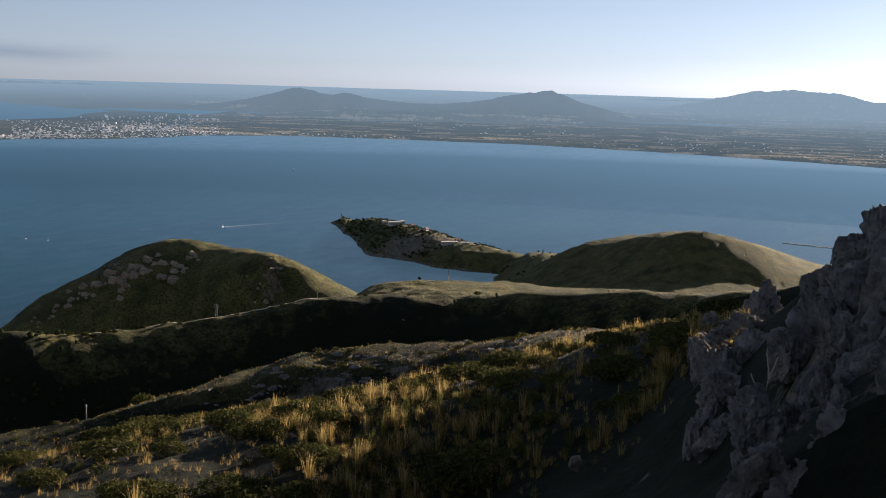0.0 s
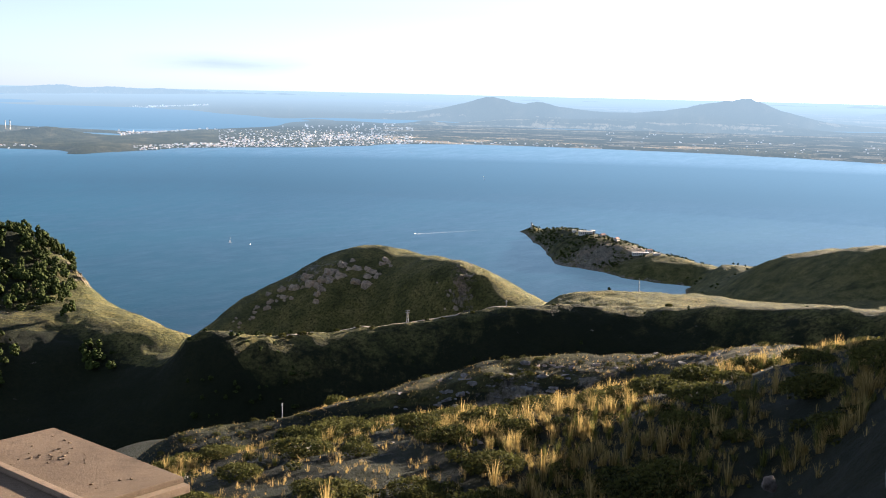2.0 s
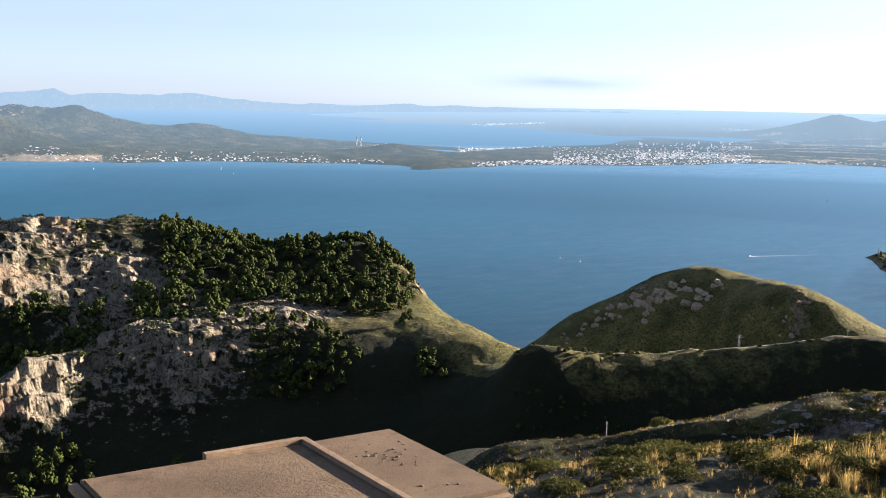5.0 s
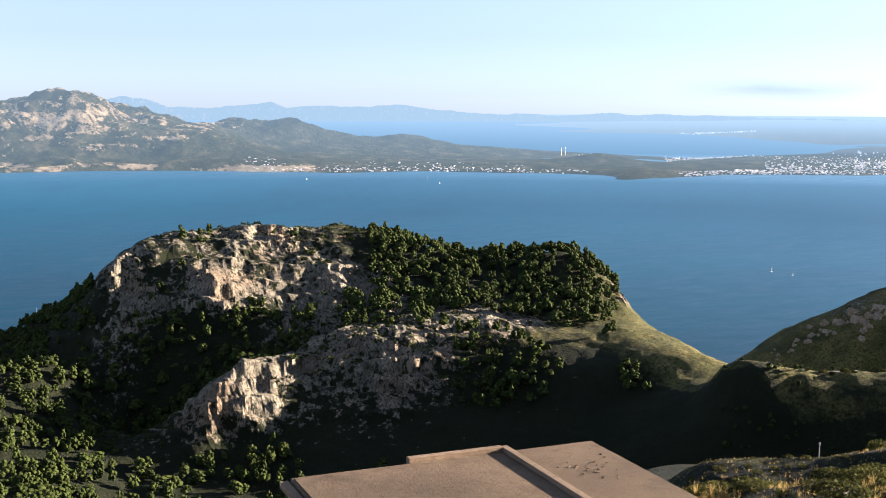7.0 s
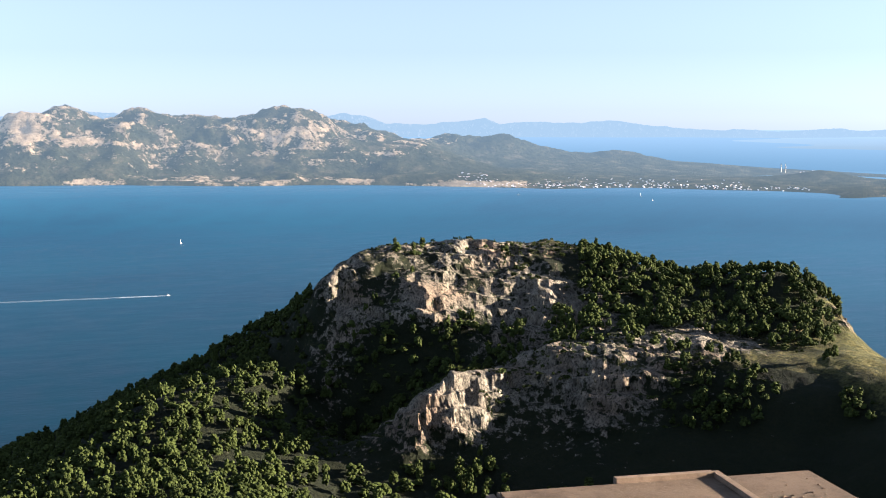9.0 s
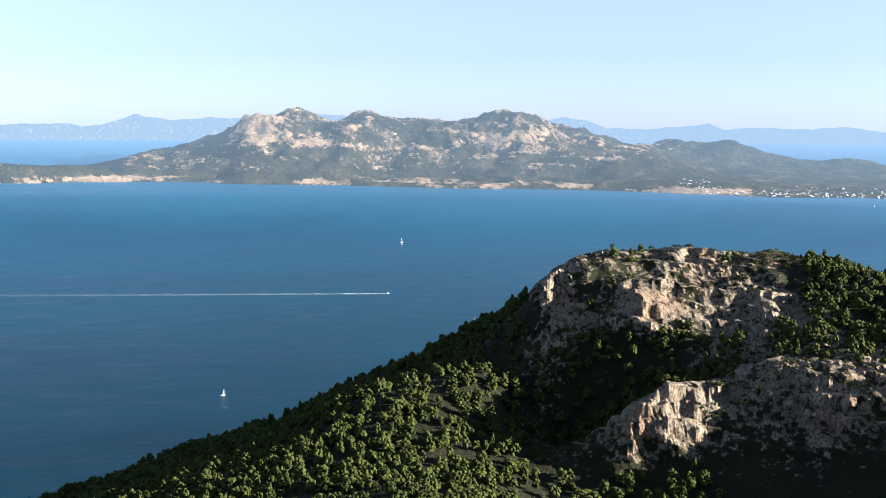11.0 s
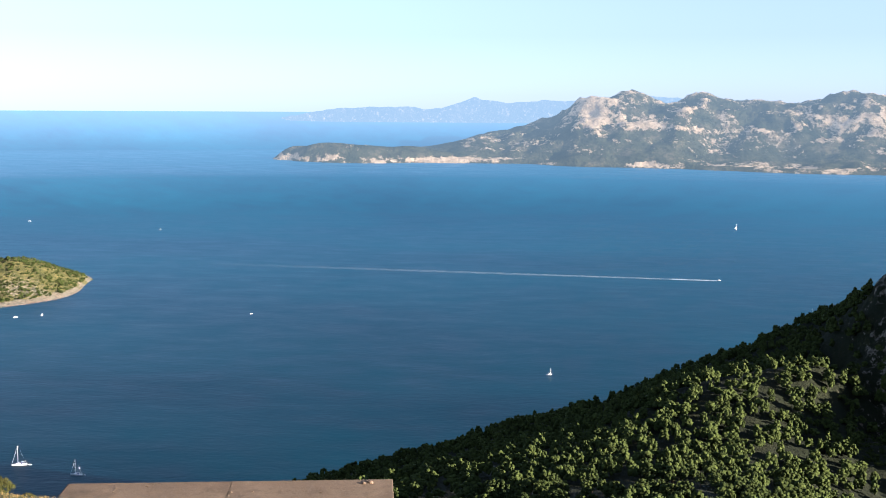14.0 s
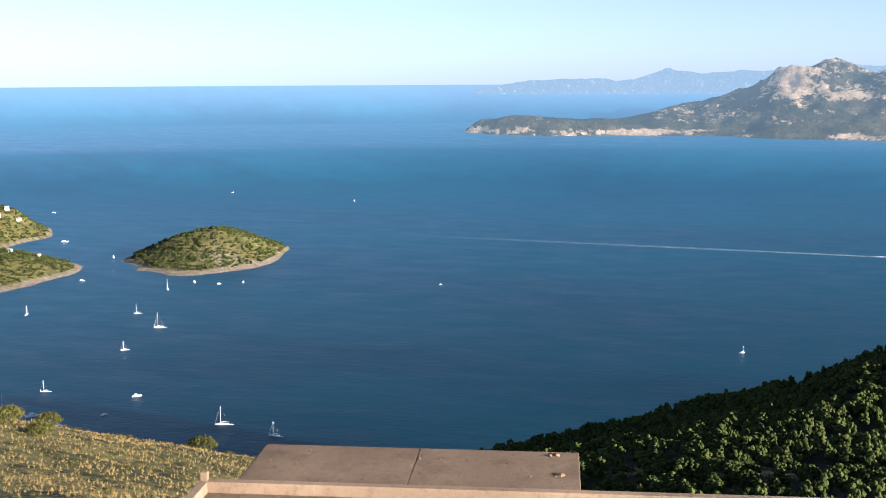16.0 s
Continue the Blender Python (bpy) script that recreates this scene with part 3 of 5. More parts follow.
FAR = [
    at(COAST, 3), at(COAST, -30, 0.975), at([c for c in COAST if c[0] < 46], 12, 1.04), at([c for c in COAST if 44 < c[0] < 74], 32, 1.012), at([c for c in COAST if c[0] > 74], 66, 1.010),
    # the mountainous cape
    at([c for c in COAST if 14 < c[0] < 33], 20, 1.10), at([c for c in COAST if 16 < c[0] < 31], 24, 1.2),
    [(83.3, -2.45, 7450), (82.6, -2.36, 7450), (80.4, -2.42, 7450), (78.3, -2.42, 7450), (75.6, -2.52, 7450), (74, -1.98, 7600), (73.4, -1.76, 7700), (72.7, -1.86, 7750), (71.4, -1.43, 7800), (70.3, -1.32, 7850), (69.5, -0.82, 7900), (68.4, -0.07, 7950),
     (67.8, -0.3, 8000), (67, 0.03, 8000), (66.3, 0.18, 8000), (65.3, -0.1, 8000), (64.5, -0.45, 8000), (63.7, -0.02, 8000), (62.6, 0.14, 8000), (61.4, -0.25, 8000), (59.8, -0.23, 8000), (58.4, -0.3, 8000), (57.2, 0.2, 8000), (55.8, 0.52, 8000),
     (54.2, 0.1, 8000), (52.8, -0.55, 8000), (51, -1.1, 7900), (49.1, -1.45, 7700), (47.8, -1.75, 7500), (45.9, -2.45, 7100)],
    [(68.8, -1.6, 7250), (66.5, -1.5, 7350), (63.5, -1.7, 7300), (59.5, -2.0, 7250), (57, -1.1, 7450), (54.5, -1.2, 7400), (52.2, -1.7, 7250)],
    [(70, -2.6, 7020), (66, -2.5, 7000), (61.5, -2.6, 6950), (57, -2.5, 6900), (53, -2.6, 6850), (48, -2.7, 6780)],
    [(49.6, -1.3, 8700), (48, -0.97, 8700), (46.9, -1.03, 8700), (45.6, -1.0, 8700), (44.5, -1.08, 8700), (43.1, -1.58, 8600), (41.7, -1.7, 8700), (39.4, -1.62, 8800), (37.2, -2.0, 8800), (34.4, -2.2, 8800), (31.6, -2.36, 8850)],
    [(46, -2.3, 7700), (43, -2.5, 7600), (39, -2.6, 7600), (34, -2.75, 7500), (30, -2.9, 7400)],
    [(86, -2.4, 8900), (80, -2.4, 8900), (74, -2.3, 9300), (66, -2.2, 9700), (56, -2.2, 9900), (50, -2.2, 10000), (44, -2.25, 9800), (38, -2.35, 9500), (32, -2.45, 9300), (29.5, -2.55, 9000)],
    level(84.2, 92, 7000, -60, 3), level(84.1, 92, 7500, -60, 3), level(85.3, 92, 6500, -80, 3), level(85.3, 92, 7200, -80, 3), level(85.6, 92, 8000, -80, 3),
    # the town's isthmus and the plain behind
    [(31, -2.36, 8700), (25.4, -2.57, 8050), (21.4, -2.36, 8800), (17.4, -2.14, 9600), (15.5, -1.9, 10600)],
    [(31, -2.45, 9000), (25.4, -2.62, 8330), (21.4, -2.40, 9150), (18.4, -2.0, 10600), (17.8, -1.86, 11700)],
    level(20, 90, 11000, -60, 6), level(24, 90, 13500, -60, 6), level(36, 90, 18000, -60, 6), level(37, 90, 24000, -60, 6), level(40, 90, 37000, -60, 6),
    [(17.2, -1.83, 11400), (21.5, -1.62, 12900), (25.4, -1.40, 15000), (31.9, -1.30, 16100)],
    level(17, 31, 21000, 40, 6), level(17, 33, 30000, 60, 6), level(-24, 34, 37000, 45, 6), level(-24, 16, 26000, 60, 8), level(-24, 16, 15500, 40, 8), level(-24, 13, 8300, 26, 6), level(-24, 14, 9500, 32, 6), level(-24, 12, 10600, 36, 6),
    # the two dark hills
    [(12.1, -2.35, 11200), (11.5, -2.2, 11400), (10.45, -1.74, 11600), (9.4, -1.1, 11800), (8.1, -0.6, 12000), (7.15, -1.06, 12000), (6.35, -0.76, 12000), (5.4, -1.32, 11900), (2.7, -1.4, 11800), (0.9, -1.34, 11800), (-1.2, -0.8, 12100), (-2.6, -0.62, 12200), (-4.1, -0.52, 12200), (-5.1, -0.92, 12100), (-6.4, -1.4, 11800), (-7.4, -1.85, 11700)],
    [(12.5, -1.95, 10500), (6, -1.95, 10500), (0, -1.95, 10500), (-7, -1.95, 10500)], [(12, -1.5, 13500), (4, -1.5, 13500), (-6, -1.5, 13500)],
]
far = Surface(FAR, 0.0)
FA = np.arange(-25, 92, 0.14)
FR = np.exp(np.concatenate([np.arange(math.log(5600), math.log(12600), 0.006), np.arange(math.log(12600), math.log(38000), 0.022)]))
fa, fr = [g.ravel() for g in np.meshgrid(FA, FR)]
fz = grid_height(far, FA, FR, 2)
fp = place(fa, fr, fz)
high = np.clip((fz - 25) / 250, 0, 1)
fn = 0.28 - np.abs(fbm(fp / 800, 6, 0.6)) * 2 + 0.6 * fbm(fp / 240 + 31, 4, 0.6)
crest_ = 0.22 - np.abs(fbm(fp / 190 + 77, 5, 0.6)) * 2
fn2 = fbm(fp / 900 + 9, 5, 0.55)
spur = 0.5 - np.abs(fbm(np.stack([np.radians(fa) * 7000 / 640, fr / 1700, 0 * fa + 6], -1), 4, 0.55)) * 5
fz = fz + ((fn * 150 + crest_ * 70) * high + (spur * 150 * np.clip((fa - 49) / 4, 0.2, 1) * (1.25 - high) * np.sqrt(high) + 0.0) * 1.0 + fn2 * 18 * np.clip(fz / 20, 0, 1)) * (fz > 0) * np.clip((76 - fa) / 3, 0.15, 1) * np.clip((10800 - fr) / 800, 0.6, 1)
strata = fbm(np.stack([fp[:, 0] / 420, fp[:, 1] / 420, fz / 38], -1) + 2, 5, 0.65)
cape = np.clip((fa - 46) / 3, 0, 1)
frock = cape * (-0.15 + 0.34 * np.clip(high * 1.5, 0, 1) + 1.3 * crest_ + 1.5 * strata)
frock = frock + 0.55 * blob(fa, fr, 68.2, 7700, 0.9, 0.06) + 0.25 * blob(fa, fr, 55.5, 7900, 2.2, 0.05) + 0.3 * blob(fa, fr, 63.6, 7900, 1.0, 0.03)
frock = frock + (fa > 44) * np.clip(1.5 - np.abs(fz - 14) / 16, 0, 1.2) * np.clip(0.55 + 2.6 * fbm(fp / 330 + 60, 3, 0.6), 0, 1)
frock = frock + (fa > 74.5) * np.clip((50 - fz) / 20, 0, 1) * np.clip(0.35 + 3.0 * fbm(np.stack([fp[:, 0] / 90, fp[:, 1] / 90, fz / 9], -1) + 5, 4, 0.6), 0, 1)
plain_ = (fa < 14) * (fz < 75)
fields = plain_ * np.clip(fbm(np.stack([np.radians(fa) * 30, np.log(fr) * 110, 0 * fa], -1), 3, 0.5) * 5 + 0.2, 0, 1)
frock = frock + 0.7 * fields
fp[:, 2] = fz
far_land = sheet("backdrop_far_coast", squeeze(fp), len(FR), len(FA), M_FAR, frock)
add_haze(far_land, fa, fr)
tagged(far_land, "hazy far coast with a rocky cape and dark hills", "coast", kind="structure")


def ridge(name, line, r, label, material=M_FAR):
    """A distant mountain chain: crest through (azimuth, elevation) points, with a slope before and behind it."""
    a = np.arange(line[0][0], line[-1][0], 0.08)
    e = np.interp(a, [p[0] for p in line], [p[1] for p in line])
    e = e + 0.16 * fbm(np.stack([a * 2.2, 0 * a + r, 0 * a], -1), 5, 0.65)
    crest = EYE + r * np.tan(np.radians(e))
    steps = np.linspace(-1, 1, 25)
    aa, ss = [g.ravel() for g in np.meshgrid(a, steps)]
    rr = r * (1 + 0.12 * ss)
    z = -40 + np.maximum(np.tile(crest, len(steps)) + 40, 0) * (1 - np.abs(ss)) ** 0.8
    p = place(aa, rr, z)
    z = z + fbm(p / 1800, 5, 0.6) * 420 * np.clip(1 - np.abs(ss), 0, 1) ** 0.5 * np.clip(np.abs(ss) * 3 + 0.25, 0, 1)
    p[:, 2] = z
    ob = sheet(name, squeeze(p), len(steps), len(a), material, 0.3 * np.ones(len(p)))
    add_haze(ob, aa, np.minimum(rr, 18500))
    return tagged(ob, label, "mountains", kind="structure")


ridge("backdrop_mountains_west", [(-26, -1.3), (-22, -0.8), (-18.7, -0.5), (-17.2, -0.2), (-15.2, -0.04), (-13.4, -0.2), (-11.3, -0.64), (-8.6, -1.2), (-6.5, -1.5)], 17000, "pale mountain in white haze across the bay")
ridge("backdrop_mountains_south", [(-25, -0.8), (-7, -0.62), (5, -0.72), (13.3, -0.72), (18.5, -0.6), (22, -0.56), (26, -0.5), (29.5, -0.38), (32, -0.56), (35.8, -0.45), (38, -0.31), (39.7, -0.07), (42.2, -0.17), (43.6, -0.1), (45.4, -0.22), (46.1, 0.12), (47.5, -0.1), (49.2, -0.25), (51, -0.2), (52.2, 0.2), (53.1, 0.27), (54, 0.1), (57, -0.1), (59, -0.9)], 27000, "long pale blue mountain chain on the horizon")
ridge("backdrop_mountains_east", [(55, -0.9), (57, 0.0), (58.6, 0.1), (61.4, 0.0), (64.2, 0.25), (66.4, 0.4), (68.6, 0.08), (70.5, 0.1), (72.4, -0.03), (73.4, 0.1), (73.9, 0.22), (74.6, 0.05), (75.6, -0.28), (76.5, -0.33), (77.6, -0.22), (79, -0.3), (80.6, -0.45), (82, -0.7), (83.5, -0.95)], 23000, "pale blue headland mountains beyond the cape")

# ---- helpers for things ----
def part(name, bm, material, parent, label="", smooth=False):
    me = bpy.data.meshes.new(name)
    bm.to_mesh(me)
    bm.free()
    if smooth:
        me.polygons.foreach_set("use_smooth", np.full(len(me.polygons), True))
    me.materials.append(material)
    ob = new(name, me)
    ob.parent = parent
    return tagged(ob, label)


def thing(name, m, label, category, group=""):
    ob = new(name)
    ob.matrix_basis = m
    return tagged(ob, label, category, group)


def box(bm, x0, y0, z0, x1, y1, z1, bevel=0.0):
    vs = [bm.verts.new((x, y, z)) for x in (x0, x1) for y in (y0, y1) for z in (z0, z1)]
    fs = [bm.faces.new([vs[i] for i in f]) for f in ((0, 1, 3, 2), (4, 6, 7, 5), (0, 4, 5, 1), (2, 3, 7, 6), (0, 2, 6, 4), (1, 5, 7, 3))]
    if bevel:
        bmesh.ops.bevel(bm, geom=list({e for f in fs for e in f.edges}), offset=bevel, segments=2, affect="EDGES", profile=0.6)
    return bm


def tube(bm, a, b, ra, rb, n=6):
    """A tapered limb from a to b."""
    a, b = Vector(a), Vector(b)
    q = (b - a).to_track_quat("Z", "Y")
    rings = []
    for c, r in ((a, ra), (b, rb)):
        rings.append([bm.verts.new(c + q @ Vector((r * math.cos(t * 2 * math.pi / n), r * math.sin(t * 2 * math.pi / n), 0))) for t in range(n)])
    for i in range(n):
        bm.faces.new((rings[0][i], rings[0][(i + 1) % n], rings[1][(i + 1) % n], rings[1][i]))
    bm.faces.new(rings[1])
    bm.faces.new(rings[0][::-1])
    return bm


def ground_z(a, r):
    """The height of the built ground."""
    i = np.interp(a, AZ, np.arange(len(AZ)))
    j = np.interp(np.log(r), np.log(RR), np.arange(len(RR)))
    g = gz.reshape(len(RR), len(AZ))
    i0, j0 = np.minimum(i.astype(int), len(AZ) - 2), np.minimum(j.astype(int), len(RR) - 2)
    u, v = i - i0, j - j0
    return (g[j0, i0] * (1 - u) + g[j0, i0 + 1] * u) * (1 - v) + (g[j0 + 1, i0] * (1 - u) + g[j0 + 1, i0 + 1] * u) * v


def spot(a, r, sink=0.0):
    z = float(ground_z(np.array([a]), np.array([r]))[0]) - sink
    return Vector((-math.sin(radians(a)) * r, math.cos(radians(a)) * r, z))


rng = np.random.default_rng(7)


def scatter(a0, a1, r0, r1, spacing):
    """Jittered places over a stretch of the plan, about one to each spacing squared."""
    n = int(radians(a1 - a0) * (r1 * r1 - r0 * r0) / 2 / spacing ** 2)
    return rng.uniform(a0, a1, n), np.sqrt(rng.uniform(r0 * r0, r1 * r1, n))


def joined(name, bases, at, scale, turn, material, label, category):
    """Many copies of a few base meshes as one object."""
    vs, fs, off = [], [], 0
    pick = rng.integers(0, len(bases), len(at))
    for k, (bv, bf) in enumerate(bases):
        m = pick == k
        n = int(m.sum())
        if not n:
            continue
        c, s = np.cos(turn[m])[:, None], np.sin(turn[m])[:, None]
        sc = scale[m]
        x = (bv[None, :, 0] * c - bv[None, :, 1] * s) * sc[:, :1]
        y = (bv[None, :, 0] * s + bv[None, :, 1] * c) * sc[:, :1]
        z = bv[None, :, 2] * sc[:, 1:]
        vs.append((np.stack([x, y, z], -1) + at[m][:, None, :]).reshape(-1, 3))
        fs.append((bf[None] + (np.arange(n) * len(bv))[:, None, None] + off).reshape(-1, bf.shape[1]))
        off += n * len(bv)
    ob = grid_mesh(name, np.concatenate(vs), np.concatenate(fs), material, smooth=False)
    return tagged(ob, label, category, kind="stuff")


def foliage_material(name, dark, light, trans=0.0):
    k = Mat(name)
    k.t.nodes.remove(k.geo)
    k.geo = k.t.nodes.new("ShaderNodeNewGeometry")
    rnd = k.math("ADD", k.math("MULTIPLY", k.geo.outputs["Random Per Island"], 0.6), k.math("MULTIPLY", k.noise(0.02, 3.0), 0.5))
    info = k.t.nodes.new("ShaderNodeObjectInfo")
    rnd = k.math("ADD", rnd, k.math("MULTIPLY", k.math("SUBTRACT", info.outputs["Random"], 0.5), 0.25))
    c = k.ramp(rnd, [(0.15, dark), (0.85, light)])
    k.set(Base_Color=c, Roughness=0.85, Specular_IOR_Level=0.05)
    if trans:
        tl, mx = k.t.nodes.new("ShaderNodeBsdfTranslucent"), k.t.nodes.new("ShaderNodeMixShader")
        k.put(tl.inputs["Color"], c)
        mx.inputs[0].default_value = trans
        k.t.links.new(k.b.outputs[0], mx.inputs[1])
        k.t.links.new(tl.outputs[0], mx.inputs[2])
        k.t.links.new(mx.outputs[0], k.t.nodes["Material Output"].inputs["Surface"])
    return k.m


def stone_material(name, lo, hi, scale, rust=0.3):
    k = Mat(name)
    c = k.ramp(k.noise(scale, 9.0, 0.7), [(0.3, lo), (0.7, hi)])
    c = k.mix(k.ramp(k.noise(scale * 0.25, 4.0), [(0.5, 0.0), (0.72, rust)]), c, (0.40, 0.25, 0.14))
    c = k.mix(k.ramp(k.noise(scale * 3.0, 5.0), [(0.58, 0.0), (0.66, 0.6)]), c, tuple(0.4 * v for v in lo))
    k.set(Base_Color=c, Roughness=0.93, Specular_IOR_Level=0.2)
    return k.bump(k.noise(scale * 2.5, 9.0, 0.75), 0.8, 0.35 / scale).m


def plain(name, color, rough=0.6, metal=0.0, scale=3.0, vary=0.25):
    k = Mat(name)
    c = k.ramp(k.noise(scale, 6.0), [(0.3, tuple(v * (1 - vary) for v in color)), (0.7, tuple(min(1.0, v * (1 + vary * 0.4)) for v in color))])
    k.set(Base_Color=c, Roughness=rough, Metallic=metal)
    return k.bump(k.noise(scale * 8, 4.0), 0.15, 0.02).m


def concrete_material(name, lo, hi):
    k = Mat(name)
    c = k.ramp(k.noise(0.9, 8.0, 0.65), [(0.3, lo), (0.7, hi)])
    c = k.mix(k.ramp(k.noise(5.0, 6.0, 0.7), [(0.52, 0.0), (0.7, 0.45)]), c, tuple(v * 0.45 for v in lo))
    c = k.mix(k.ramp(k.noise(26.0, 3.0), [(0.6, 0.0), (0.70, 0.16)]), c, (0.5, 0.42, 0.34))
    c = k.mix(k.ramp(k.noise(0.45, 5.0, 0.6), [(0.46, 0.0), (0.66, 0.55)]), c, tuple(v * 0.5 for v in lo))
    k.set(Base_Color=c, Roughness=0.92, Specular_IOR_Level=0.2)
    return k.bump(k.noise(14.0, 8.0, 0.7), 0.6, 0.03).m


M_PINE = foliage_material("pine_needles", (0.006, 0.010, 0.003), (0.047, 0.060, 0.014))
M_SHRUB = foliage_material("shrub_leaves", (0.014, 0.019, 0.006), (0.10, 0.098, 0.024), 0.25)
M_STRAW = foliage_material("dry_grass_blades", (0.068, 0.059, 0.017), (0.46, 0.335, 0.12), 0.5)
M_SEDGE = foliage_material("green_sedge_blades", (0.025, 0.033, 0.008), (0.17, 0.165, 0.04), 0.4)
M_BARK = stone_material("pine_bark", (0.07, 0.05, 0.035), (0.16, 0.11, 0.08), 4.0, 0.1)
M_TWIG = plain("bare_twig", (0.34, 0.28, 0.22), 0.8)
M_STONE = stone_material("pale_limestone", (0.03, 0.029, 0.027), (0.28, 0.265, 0.24), 2.2, 0.15)
M_ROOF = concrete_material("weathered_concrete_roof", (0.078, 0.055, 0.033), (0.175, 0.126, 0.078))
M_KERB = concrete_material("pale_concrete_upstand", (0.14, 0.10, 0.062), (0.26, 0.19, 0.125))
M_RENDER = concrete_material("cream_render_wall", (0.42, 0.33, 0.20), (0.55, 0.44, 0.29))
M_WHITE = plain("white_gelcoat", (0.58, 0.58, 0.57), 0.4, 0.0, 0.6, 0.08)
M_SAIL = plain("furled_sail_cloth", (0.55, 0.57, 0.62), 0.9, 0.0, 2.0)
M_ALU = plain("mast_aluminium", (0.72, 0.72, 0.72), 0.4, 0.6)
M_NAVY = plain("navy_canvas", (0.03, 0.05, 0.12), 0.8)
M_GLASSY = plain("dark_tinted_window", (0.02, 0.025, 0.03), 0.08)
M_STEEL = plain("galvanised_steel", (0.25, 0.25, 0.25), 0.6, 0.3)
M_WALLW = plain("whitewashed_wall", (0.55, 0.51, 0.45), 0.85, 0.0, 0.3)
M_TILE = plain("terracotta_roof", (0.36, 0.17, 0.10), 0.85, 0.0, 0.5)

# ---- pines and other woods ----


def clump(n, rx, rz, cz, size, leaves, seed):
    """A crown of n leafy clumps with stray sprays between them, as arrays of vertices and triangles."""
    g = np.random.default_rng(seed)
    octa = np.array([(1, 0, 0), (-1, 0, 0), (0, 1, 0), (0, -1, 0), (0, 0, 1), (0, 0, -1)], float)
    of = np.array([(0, 2, 4), (2, 1, 4), (1, 3, 4), (3, 0, 4), (2, 0, 5), (1, 2, 5), (3, 1, 5), (0, 3, 5)])
    vs, fs, o = [], [], 0
    for i in range(n):
        d = g.normal(size=3)
        d /= np.linalg.norm(d)
        c = d * np.array((rx, rx, rz)) * g.uniform(0.45, 1.0) + (0, 0, cz)
        s = size * g.uniform(0.6, 1.25)
        q = octa * s * g.uniform(0.7, 1.25, (6, 1)) * (1, 1, 0.7)
        t = g.uniform(0, 6.28)
        q = q @ np.array([[math.cos(t), -math.sin(t), 0], [math.sin(t), math.cos(t), 0], [0, 0, 1]]) + g.normal(scale=0.12 * s, size=(6, 3))
        vs.append(q + c)
        fs.append(of + o)
        o += 6
    for i in range(leaves):
        d = g.normal(size=3)
        d /= np.linalg.norm(d)
        d[2] = abs(d[2]) * 0.9 - 0.15
        c = d * np.array((rx, rx, rz)) * g.uniform(0.75, 1.12) + (0, 0, cz)
        e = g.normal(size=(3, 3)) * size * 0.55
        vs.append(c + e)
        fs.append(np.array([(0, 1, 2)]) + o)
        o += 3
    return np.concatenate(vs), np.concatenate(fs)


def crown(lobes, rx, rz, cz, size, leaves, seed):
    """A pine crown: lumpy lobes round the stem's top, with stray sprays at their edges."""
    g = np.random.default_rng(seed)
    bm = bmesh.new()
    bmesh.ops.create_icosphere(bm, subdivisions=1, radius=1.0)
    ball = np.array([v.co for v in bm.verts])
    tri = np.array([[v.index for v in f.verts] for f in bm.faces])
    bm.free()
    vs, fs, o = [], [], 0
    for i in range(lobes):
        h = (i + 0.5) / lobes
        a = i * 2.4 + g.uniform(-0.5, 0.5)
        out = math.sqrt(max(0.0, 1 - (1.7 * h - 0.75) ** 2)) * g.uniform(0.4, 1.0)
        c = np.array((math.cos(a) * rx * out, math.sin(a) * rx * out, cz + rz * (2 * h - 1) * 0.85))
        b = size * g.uniform(0.75, 1.2) * (1.1 - 0.35 * h)
        k = 1 + g.uniform(-0.25, 0.25, len(ball))
        vs.append(ball * k[:, None] * b * (1, 1, 0.85) + c)
        fs.append(tri + o)
        o += len(ball)
        for q in range(leaves // lobes):
            d = g.normal(size=3)
            d /= np.linalg.norm(d)
            vs.append(c + d * b * g.uniform(0.9, 1.25) + g.normal(size=(3, 3)) * b * 0.17)
            fs.append(np.array([(0, 1, 2)]) + o)
            o += 3
    return np.concatenate(vs), np.concatenate(fs)


PINES = [crown(n, rx, rz, cz, b, 260, sd) for n, rx, rz, cz, b, sd in ((26, 1.9, 2.2, 4.2, 0.72, 1), (24, 2.3, 1.8, 3.9, 0.8, 2), (28, 1.6, 2.7, 4.5, 0.68, 3), (24, 2.6, 1.6, 4.1, 0.8, 4), (30, 2.1, 2.4, 4.4, 0.7, 5))]
PINES_MID = [crown(n, rx, rz, cz, b, 44, sd) for n, rx, rz, cz, b, sd in ((11, 1.6, 1.8, 3.6, 0.95, 1), (11, 2.0, 1.5, 3.3, 1.0, 2), (12, 1.4, 2.2, 3.9, 0.85, 3), (11, 2.2, 1.3, 3.3, 0.95, 4))]
PINES_FAR = [clump(9, 2.0, 1.4, 2.6, 1.35, 9, sd) for sd in (6, 7, 8)]
LOW = [clump(22, 0.75, 0.36, 0.3, 0.13, 150, s) for s in (11, 12, 13)]


